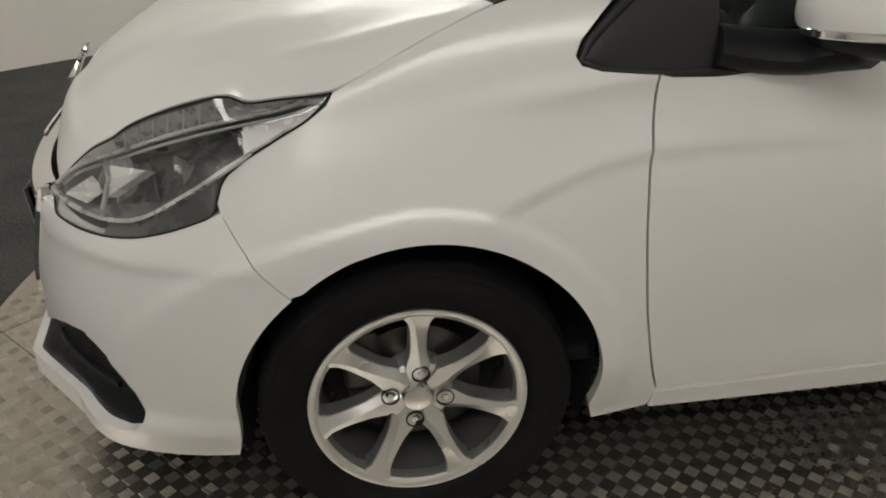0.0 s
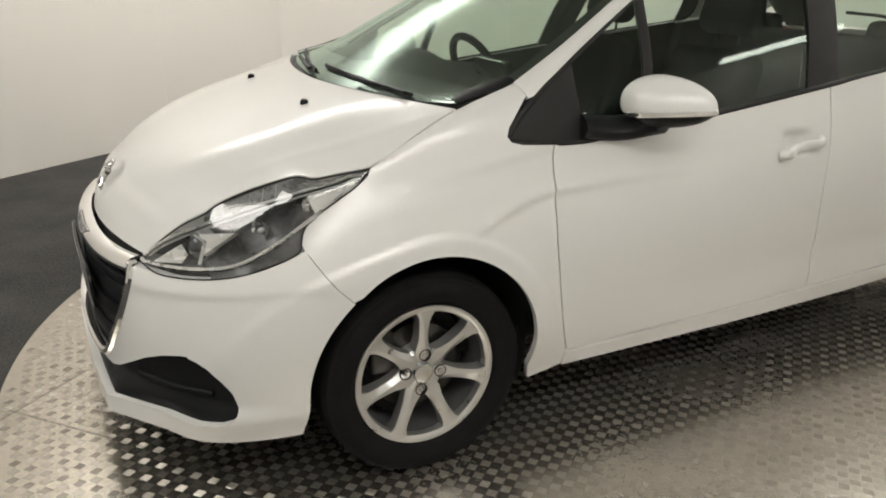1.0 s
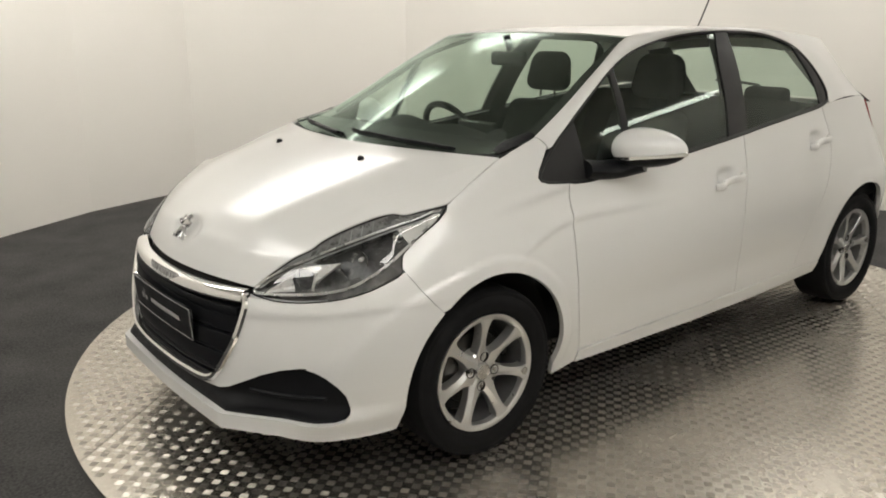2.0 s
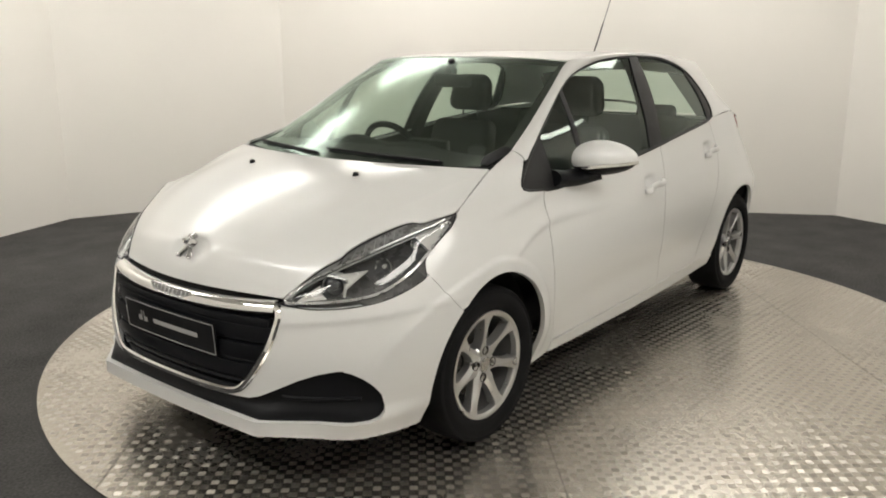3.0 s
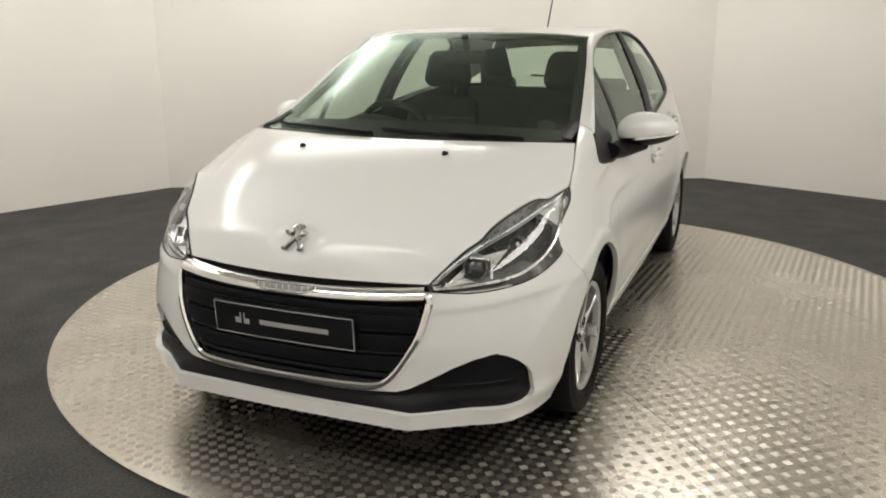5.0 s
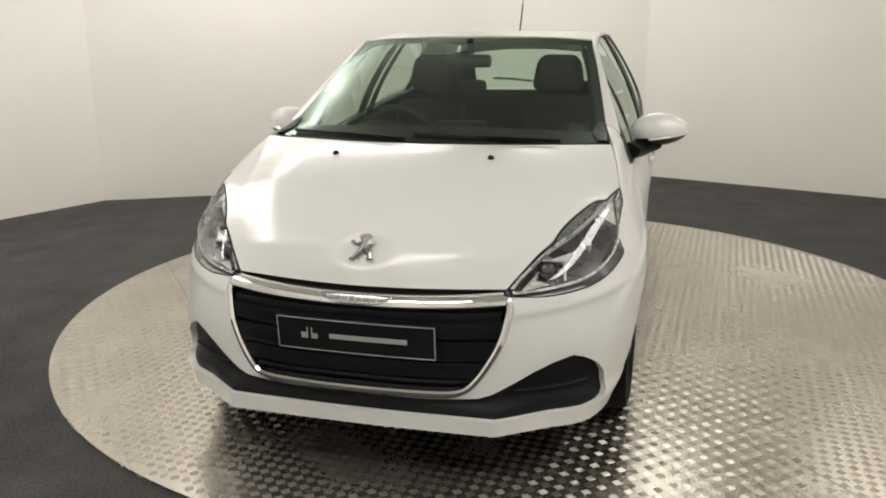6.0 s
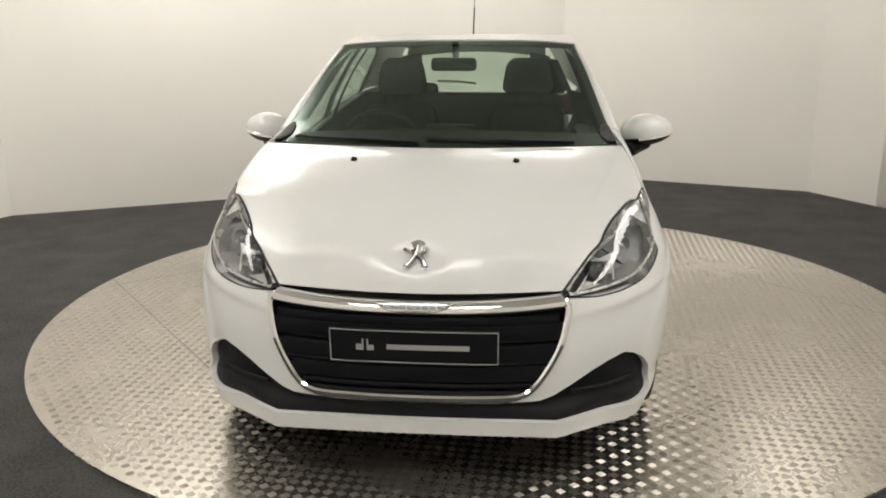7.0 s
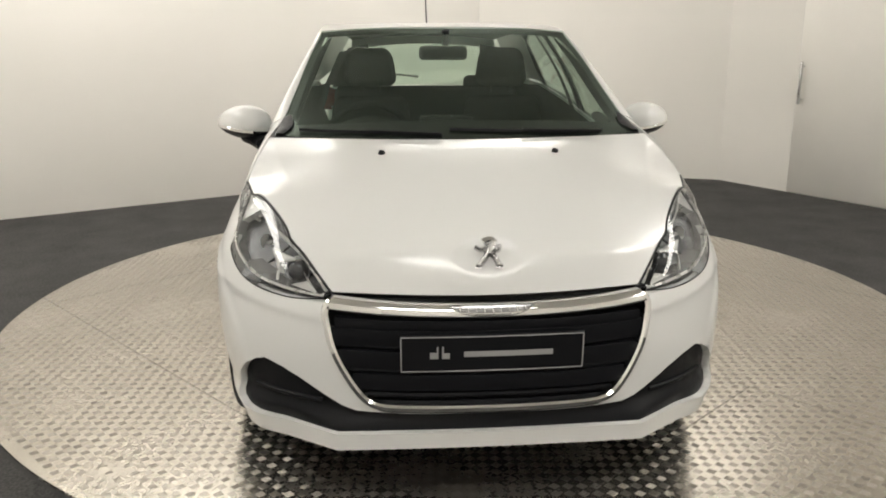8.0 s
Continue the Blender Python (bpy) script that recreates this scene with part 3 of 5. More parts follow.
def build_flank(side):
    way = (0, 1, 0)
    # front wing
    wing = [at_x(x, z) for x, z in LAMP_BACK] + [at_x(x - 0.001, z) for x, z in SEAM_B[1:]]
    wing += arc(0, arch_a, 191)[1:] + [(-0.344, 0.182), (-0.40, 0.192), (-0.455, 0.203), (-0.462, 0.250)]
    wing += shifted(DOOR_F[::-1], GAP)
    wing += [(-0.30, 0.888), (-0.268, 0.897), (-0.258, 0.912), (-0.268, 0.935), (-0.31, 0.978), (-0.365, 1.030)]
    wing += [(x, edge_z(x) - 0.0003) for x in (-0.345, -0.30, -0.25, -0.19, -0.136, -0.10, -0.07, -0.03, 0.0, 0.04, 0.08, 0.099)]
    wing_bm = sheet(wing, wrap, (0.012, 0.008), way)
    part("front_wing", sided(wing_bm, side), PAINT, car)
    # doors
    fdoor = shifted(DOOR_F, -GAP) + [(-0.462 - GAP, 0.258), (-1.478 + GAP, 0.268)] + shifted(DOOR_M[::-1], GAP)
    fdoor += [(-1.0, belt(-1.0)), (-0.7, belt(-0.7)), (-0.5, belt(-0.5) + 0.004), (-0.42, 0.874)]
    front = part("front_door", sided(sheet(fdoor, wrap, (0.016, 0.010), way), side), PAINT, car)
    rdoor = shifted(DOOR_M, -GAP) + [(-1.478 - GAP, 0.268), (-1.975 + GAP, 0.283)] + shifted(DOOR_R[::-1], GAP) + [(-1.9, belt(-1.9)), (-1.6, belt(-1.6))]
    rear = part("rear_door", sided(sheet(rdoor, wrap, (0.018, 0.010), way), side), PAINT, car)
    # sill below the doors
    sill = [(-0.458, 0.2495), (-0.458, 0.202)] + [(-0.6, 0.2), (-1.2, 0.196), (-1.7, 0.205), (-2.0, 0.216), (-2.19, 0.226)] + [(-2.2, 0.283), (-1.975, 0.2795), (-1.478, 0.264)]
    part("sill", sided(sheet(sill, lambda q, z: wrap(q, z) + Vector((0, 0.006, 0)), (0.04, 0.012), way, 0.03), side), PAINT, car)
    # rear quarter
    quarter = shifted(DOOR_R, -GAP) + [(-1.975 - GAP, 0.283), (-2.205, 0.285)] 
    quarter += [(AXLE_R + 0.334 * math.cos(radians(a)), WHEEL_Z + 0.345 * math.sin(radians(a))) for a in range(-2, 186, 4)]
    quarter += [(-2.9, 0.24), (-3.1, 0.25), (XT - math.pi / 2, 0.25), (XT - math.pi / 2, 0.62), (-3.3, 0.64), (-3.12, 0.86), (-3.0, 0.95), (-2.92, 1.0), (-2.83, 1.05), (-2.6, 1.068), (-2.3, 1.055)]
    part("rear_quarter", sided(sheet(quarter, wrap, 0.03, way), side), PAINT, car)
    # tail lamp
    tail = [(-3.13, 0.86), (-3.01, 0.955), (-2.93, 1.0), (-2.95, 1.04), (-3.15, 1.02), (-3.45, 0.98), (-3.6, 0.93), (-3.45, 0.86)]
    part("tail_lamp", sided(sheet(tail, lambda q, z: wrap(q, z) + Vector((-0.006, 0.006, 0)), 0.03, way), side), RED, car, "red wraparound tail lamp")
    return front, rear


doors = {side: build_flank(side) for side in (1, -1)}

# bumper: one white skin round the nose, open at grille, lower intake and fog pockets
GRILLE_OUT = [(0.464, 0.612), (0.476, 0.592), (0.470, 0.54), (0.455, 0.48), (0.425, 0.42), (0.385, 0.36), (0.355, 0.332), (0.328, 0.318), (0.29, 0.314), (0.15, 0.312), (0.0, 0.311)]
FOG_TOP = [(0.0, 0.302), (0.25, 0.303), (0.39, 0.307), (0.43, 0.319), (0.48, 0.345), (0.55, 0.383), (0.605, 0.406), (0.65, 0.417), (0.672, 0.419), (0.695, 0.419)]
FOG_BACK = [(0.600, 0.416), (0.580, 0.408), (0.558, 0.392), (0.533, 0.365), (0.512, 0.335), (0.502, 0.300), (0.508, 0.272), (0.525, 0.255), (0.555, 0.245)]
LAMP_LOW = [(0.315, 0.694), (0.36, 0.672), (0.41, 0.651), (0.46, 0.634), (0.51, 0.622), (0.56, 0.614), (0.60, 0.610)]


def fog_outline(grow=0.0):
    top = [at_y(y, z + grow) for y, z in FOG_TOP[:-1]]
    back = [at_x(x - grow, z) for x, z in FOG_BACK]
    low = [at_y(y, z - grow) for y, z in ((0.70, 0.241), (0.62, 0.242), (0.52, 0.244), (0.45, 0.247), (0.30, 0.249), (0.0, 0.249))]
    return top + back + low


def bumper_out(co):
    w = min(1.0, max(0.0, (co.x - 0.33) / 0.25))
    return Vector(((co.x + 0.25) * w + 0.05, co.y * 0.9, 0)).normalized()


def build_bumper():
    out = [at_y(0, 0.311)] + [at_y(0, 0.302)] + fog_outline()[1:-1] + [at_y(0, 0.249), at_y(0, 0.202)]
    out += [at_y(y, z) for y, z in ((0.25, 0.201), (0.44, 0.198), (0.58, 0.191))] + [at_x(0.5, 0.185), at_x(0.40, 0.183), at_x(0.345, 0.183)]
    out += [at_x(0.345 - 0.013 * math.sin(math.pi / 2 * min(1.0, (z - 0.183) / 0.1)), z) for z in np.arange(0.19, 0.335, 0.0075)]
    out += [at_x(x, z) for x, z in arc(0, 6, arch_a, 34)] + [at_x(x + 0.001, z) for x, z in SEAM_B[::-1]][1:-1]
    out += [at_x(x, z) for x, z in LAMP_LOW] + [at_y(0.47, 0.609)] + [at_y(y, z) for y, z in GRILLE_OUT[:-1]]
    bm, _, _ = panel(out, wrap, (0.022, 0.008))
    outward(bm, (1, 0.3, 0))
    bm = doubled(bm)
    bm.normal_update()
    part("front_bumper", rimmed(bm, 0.022, outside=bumper_out), PAINT, car)
    pocket = fog_outline(0.012)
    pocket[0], pocket[-1] = at_y(0, 0.317), at_y(0, 0.236)
    bm, _, _ = panel(pocket, lambda q, z: wrap(q, z, 0.022), (0.04, 0.012))
    part("lower_intake", doubled(outward(bm, (1, 0.3, 0))), BLACK, car, "black plastic lower intake strip and fog pockets")
    # two ribs in each fog pocket
    for s in (1, -1):
        for z in (0.318,):
            pts = [wrap(at_y(y, z)[0], z, 0.019) for y in np.linspace(0.50, 0.715, 14)]
            bm = sweep(pts, rect_profile(0.012, 0.012, 0.003))
            part("fog_pocket_rib", sided(bm, s), BLACK, car)


build_bumper()


def grille_line(shrink=0.0, n=64):
    pts = [(0.0, 0.600)] + [(0.2, 0.601), (0.4, 0.606)] + GRILLE_OUT
    half = []
    for y, z in pts:
        q, zz = at_y(max(0.0, y - shrink * (1 if y > 0.3 else 0)), z + (shrink if z < 0.33 else -shrink if z > 0.59 else 0))
        half.append(wrap(q, zz))
    other = [Vector((p.x, -p.y, p.z)) for p in half[1:-1]][::-1]
    return half + other


def build_grille():
    g = tagged(empty("grille", car), "black radiator grille in a chrome surround")
    # dark back and horizontal slats that follow the nose
    half = [at_y(0, 0.62)] + [at_y(y, z) for y, z in [(0.2, 0.62), (0.4, 0.618)] + GRILLE_OUT]
    bm, _, _ = panel(half, lambda q, z: wrap(q, z, 0.05), (0.05, 0.02))
    part("backing", doubled(outward(bm, (1, 0, 0))), DARK, g)
    reach = curve((0.30, 0.30), (0.33, 0.355), (0.37, 0.388), (0.42, 0.42), (0.48, 0.45), (0.54, 0.463), (0.60, 0.462))
    z = 0.328
    while z < 0.575:
        w = reach(z) - 0.006
        pts = [wrap(at_y(abs(y), z)[0], z, 0.026) for y in np.linspace(-w, w, 31)]
        for p, y in zip(pts, np.linspace(-w, w, 31)):
            p.y = math.copysign(p.y, y)
        part("slat", sweep(pts, [(-0.010, -0.004), (0.010, -0.0065), (0.013, 0.0), (0.010, 0.0065), (-0.010, 0.004)]), SLAT, g)
        z += 0.0235
    # two broad smooth bands beside the plate
    for zb, hb in ((0.518, 0.024), (0.455, 0.026), (0.39, 0.024)):
        w = reach(zb) - 0.008
        pts = [Vector((wrap(at_y(abs(y), zb)[0], zb, 0.020).x, y, zb)) for y in np.linspace(-w, w, 31)]
        part("band", sweep(pts, [(-0.012, -hb), (0.008, -hb), (0.012, 0.0), (0.008, hb), (-0.012, hb)]), SLAT, g)
    # smooth upper bar behind the plate holder
    pts = [Vector((wrap(at_y(abs(y), 0.555)[0], 0.555, 0.018).x, y, 0.555)) for y in np.linspace(-0.44, 0.44, 31)]
    part("upper_bar", sweep(pts, [(-0.012, -0.018), (0.01, -0.016), (0.014, 0.0), (0.01, 0.016), (-0.012, 0.018)]), SLAT, g)
    # chrome surround: thin all round, with a deep bar along the top
    ring = spline(grille_line(0.004), 220, closed=True)
    part("chrome_surround", sweep(ring, [(-0.0095, -0.014), (0.0095, -0.014), (0.0115, 0.003), (0.006, 0.0095), (-0.005, 0.0095), (-0.0115, 0.003)], closed=True,
                                  normal=lambda p: (1, p.y * 0.9, 0)), CHROME, g, "chrome surround")
    pts = []
    for y in np.linspace(-0.455, 0.455, 41):
        zb = 0.598 + 0.010 * (abs(y) / 0.455) ** 2
        p = wrap(at_y(abs(y), zb)[0], zb, -0.002)
        pts.append(Vector((p.x, y, zb)))
    part("chrome_bar", sweep(pts, [(-0.02, -0.018), (0.006, -0.019), (0.013, -0.013), (0.013, -0.002), (0.004, 0.012), (-0.010, 0.018), (-0.03, 0.018)]), CHROME, g, "chrome top bar")
    def lens_f(u, v):
        t = 2 * u - 1
        z = 0.617 - 0.027 * v * (1 - abs(t) ** 4)
        y = 0.122 * t
        return Vector((wrap(at_y(abs(y), z)[0], z, -0.0145).x - 0.002 * (2 * v - 1) ** 2, y, z))

    lens = part("badge_lens", outward(grid(31, 7, lens_f), (1, 0, 0)), LAMPSILVER, g, "ribbed grey centre strip")
    rim = [lens_f(u, 0) for u in np.linspace(0.01, 0.99, 24)] + [lens_f(u, 1) for u in np.linspace(0.99, 0.01, 24)]
    part("lens_rim", sweep(rim, circle_profile(0.0022, 6), closed=True, normal=(1, 0, 0)), SATIN, lens)
    for u in np.linspace(0.12, 0.88, 9):
        part("lens_rib", sweep([lens_f(u, 0.15) + Vector((0.0015, 0, 0)), lens_f(u + 0.01, 0.85) + Vector((0.0015, 0, 0))], circle_profile(0.0014, 6), normal=(1, 0, 0)), LAMPMID, lens)
    return g


grille = build_grille()


def build_wall_door():
    """A flush painted door in the wall, with a slim vertical pull."""
    a, b = room_corner(1), room_corner(0)
    along = (b - a).normalized()
    inward = Vector((-along.y, along.x, 0))
    if inward.dot(HUB - a) < 0:
        inward = -inward
    root = tagged(empty("door_1"), "flush off-white painted door with a slim grey pull handle", "door", kind="structure")
    s, w, h = 0.75, 0.92, 2.1
    m = Matrix(((along.x, inward.x, 0, 0), (along.y, inward.y, 0, 0), (0, 0, 1, 0), (0, 0, 0, 1)))
    c = a + along * (s + w / 2) + inward * 0.004
    part("leaf", box(c.x, c.y, FLOOR_Z + 0.008 + h / 2, w, 0.012, h, 0.002, 1, m=m), DOORP, root)
    for off, wd, z0, hh in ((-w / 2 - 0.004, 0.005, 0, h + 0.008), (w / 2 + 0.004, 0.005, 0, h + 0.008)):
        p = c + along * off
        part("joint", box(p.x, p.y, FLOOR_Z + hh / 2, wd, 0.008, hh, m=m), CEIL, root)
    p = c + along * (-w / 2 + 0.05) + inward * 0.045
    part("pull_handle", box(p.x, p.y, 0.95, 0.022, 0.022, 0.36, 0.006, m=m), SATIN, root)
    for dz in (-0.14, 0.14):
        q = p - inward * 0.022
        part("handle_stud", box(q.x, q.y, 0.95 + dz, 0.016, 0.04, 0.016, 0.003, m=m), SATIN, root)


build_wall_door()


# ---- bonnet ----
HOOD_N = 120
HOOD_EDGE = spline([(-0.136, 0.7075, 0.986), (-0.06, 0.724, 0.957), (0.0, 0.736, 0.931), (0.125, 0.752, 0.873), (0.16, 0.744, 0.866), (0.21, 0.731, 0.859), (0.252, 0.719, 0.852), (0.267, 0.711, 0.852),
                    (0.282, 0.699, 0.856), (0.303, 0.684, 0.854), (0.36, 0.649, 0.834), (0.43, 0.609, 0.803), (0.478, 0.586, 0.777), (0.503, 0.576, 0.758), (0.55, 0.538, 0.727), (0.605, 0.492, 0.677), (0.646, 0.452, 0.632)], HOOD_N + 1)
HOOD_MID = spline([(0.02, 0, 0.990), (0.144, 0, 0.966), (0.30, 0, 0.925), (0.45, 0, 0.872), (0.57, 0, 0.815), (0.650, 0, 0.757), (0.694, 0, 0.713), (0.712, 0, 0.676), (0.722, 0, 0.634)], HOOD_N + 1)
# the bonnet's run inside the edge, without the notch
HOOD_SMOOTH = spline([(-0.136, 0.7075, 0.986), (-0.06, 0.724, 0.957), (0.0, 0.736, 0.931), (0.125, 0.752, 0.873), (0.21, 0.724, 0.861), (0.303, 0.680, 0.848), (0.36, 0.648, 0.831), (0.43, 0.609, 0.802),
                      (0.49, 0.579, 0.768), (0.55, 0.538, 0.727), (0.605, 0.492, 0.677), (0.646, 0.452, 0.632)], HOOD_N + 1)
crease_y = curve((-0.12, 0.700), (0.01, 0.668), (0.18, 0.621), (0.35, 0.575), (0.5, 0.53))


def hood_point(u, v):
    i = u * HOOD_N
    k = min(HOOD_N - 1, int(i))
    mid, edge = HOOD_MID[k].lerp(HOOD_MID[k + 1], i - k), HOOD_EDGE[k].lerp(HOOD_EDGE[k + 1], i - k)
    s = abs(v)
    t = min(1.0, max(0.0, (s - 0.90) / 0.10))
    edge = HOOD_SMOOTH[k].lerp(HOOD_SMOOTH[k + 1], i - k).lerp(edge, t * t)
    fall = 2.2 + 1.6 * (1 - u)
    p = Vector((mid.x + (edge.x - mid.x) * s ** 1.9, edge.y * s, mid.z + (edge.z - mid.z) * s ** fall))
    # raised shoulders that start beside the badge and spread to the screen, and the badge's shallow dish
    ridge = math.exp(-((s - 0.62) / 0.16) ** 2) * math.sin(math.pi * min(1, u * 1.05)) * 0.011
    dish = -0.015 * math.exp(-(((p.x - 0.668) / 0.038) ** 2 + (p.y / 0.088) ** 2) ** 3)
    # the line across the nose where the top turns down, broken by the dish
    brow = 0.0045 * math.exp(-((u - 0.845 - 0.03 * s) / 0.030) ** 2) * min(1.0, max(0.0, (s - 0.16) / 0.10)) * min(1.0, max(0.0, (0.95 - s) / 0.2))
    # a crisp crease from the screen corner towards the lamp
    crease = 0.0042 * math.exp(-abs(p.y - crease_y(p.x)) / 0.022) * min(1.0, max(0.0, (p.x + 0.12) / 0.1)) * min(1.0, max(0.0, (0.42 - p.x) / 0.14)) * min(1.0, (1 - s) / 0.03)
    return p + Vector((dish * 0.7 + brow * 0.6, 0, ridge + brow * 0.8 + dish * 0.4 + crease))


bm = doubled(outward(grid(HOOD_N + 1, 73, hood_point), (0, 0, 1)))
bm.normal_update()
part("bonnet", rimmed(bm, 0.02), PAINT, car)
# washer jets
for side in (1, -1):
    jet = lathe([(0.0, 0.012), (0.008, 0.011), (0.0115, 0.006), (0.012, -0.004), (0.0, -0.004)], 14)
    bmesh.ops.transform(jet, matrix=pose(0.143, 0.299 * side, 0.9605, 78, 0, 0), verts=jet.verts)
    part("washer_jet", jet, BLACK, car, "small black washer jet")


def build_badge():
    """A plain upright chrome emblem of a few swept bars."""
    root = tagged(empty("badge", car), "plain chrome emblem on the bonnet")
    m = pose(0.680, 0, 0.744, 0, 0, 0) @ pose(0, 0, 0, 0, -32, 0)
    for pts, w in (([(0.031, -0.012), (0.036, -0.003), (0.036, 0.008), (0.029, 0.013)], 0.014), ([(0.027, -0.006), (0.024, 0.008)], 0.014), ([(0.030, 0.006), (0.014, 0.003), (0.0, 0.0)], 0.017),
                   ([(0.004, -0.003), (-0.012, -0.010), (-0.034, -0.024)], 0.010), ([(-0.033, -0.032), (-0.034, -0.018)], 0.008),
                   ([(0.002, 0.002), (-0.012, 0.014), (-0.034, 0.022)], 0.010), ([(-0.033, 0.014), (-0.034, 0.030)], 0.008),
                   ([(0.020, -0.002), (0.012, -0.020), (0.020, -0.032)], 0.008), ([(0.006, 0.004), (0.010, 0.022), (0.024, 0.026)], 0.007)):
        line3 = spline([(0.0, 1.25 * y, 1.08 * z) for z, y in pts], 12)
        bm = sweep(line3, [(-w * 0.95, -0.004), (w * 0.95, -0.004), (w * 0.75, 0.002), (0.0, 0.008), (-w * 0.75, 0.002)], normal=(1, 0, 0))
        bmesh.ops.transform(bm, matrix=m, verts=bm.verts)
        part("emblem_bar", bm, SATIN, root)


build_badge()


# ---- headlamps ----
LAMP_TOP = [p + Vector((0.002, 0.004, -0.004)) for p in HOOD_EDGE if p.x > 0.124]
LAMP_BOT = [(0.127, 0.757, 0.866)] + [tuple(wrap(*at_x(x, z), -0.001)) for x, z in ((0.165, 0.834), (0.212, 0.806), (0.265, 0.774), (0.305, 0.742), (0.319, 0.712), (0.326, 0.692), (0.36, 0.674), (0.41, 0.653), (0.46, 0.636), (0.51, 0.624), (0.56, 0.616), (0.60, 0.612), (0.632, 0.611))] + [(0.655, 0.468, 0.613)]


# the light guide under the indicator lobe, and the chrome line above the dark lower corner
GUIDE = spline([(0.170, 0.742, 0.852), (0.202, 0.728, 0.838), (0.252, 0.706, 0.822), (0.299, 0.689, 0.809), (0.398, 0.642, 0.774), (0.495, 0.562, 0.724), (0.60, 0.500, 0.673), (0.646, 0.468, 0.634)], 80)
CHROME_LINE = spline([(0.138, 0.748, 0.850), (0.172, 0.752, 0.826), (0.224, 0.760, 0.797), (0.300, 0.769, 0.758), (0.345, 0.768, 0.730), (0.388, 0.758, 0.703), (0.43, 0.734, 0.674), (0.47, 0.705, 0.652), (0.52, 0.662, 0.638), (0.58, 0.592, 0.628), (0.625, 0.522, 0.622), (0.646, 0.484, 0.621)], 80)


def along_x(line3, x):
    """The place on a line that runs forwards, at x."""
    xs = [p.x for p in line3]
    return Vector([float(np.interp(x, xs, [p[c] for p in line3])) for c in range(3)])


def lamp_surface(inset=0.0, bulge=0.016, n=64):
    A, B = spline(LAMP_TOP, n), spline(LAMP_BOT, n)
    out = Vector((0.62, 0.66, 0.42)).normalized()

    def f(u, v):
        i = u * (n - 1)
        k = min(n - 2, int(i))
        a, b = A[k].lerp(A[k + 1], i - k), B[k].lerp(B[k + 1], i - k)
        fade = min(1.0, 6 * u, 8 * (1 - u) + 0.2) * min(1.0, 4 * v * (1 - v) * 2.2)
        return a.lerp(b, v) + out * (bulge * 4 * v * (1 - v) * min(1, 5 * u) - inset * fade)

    return f


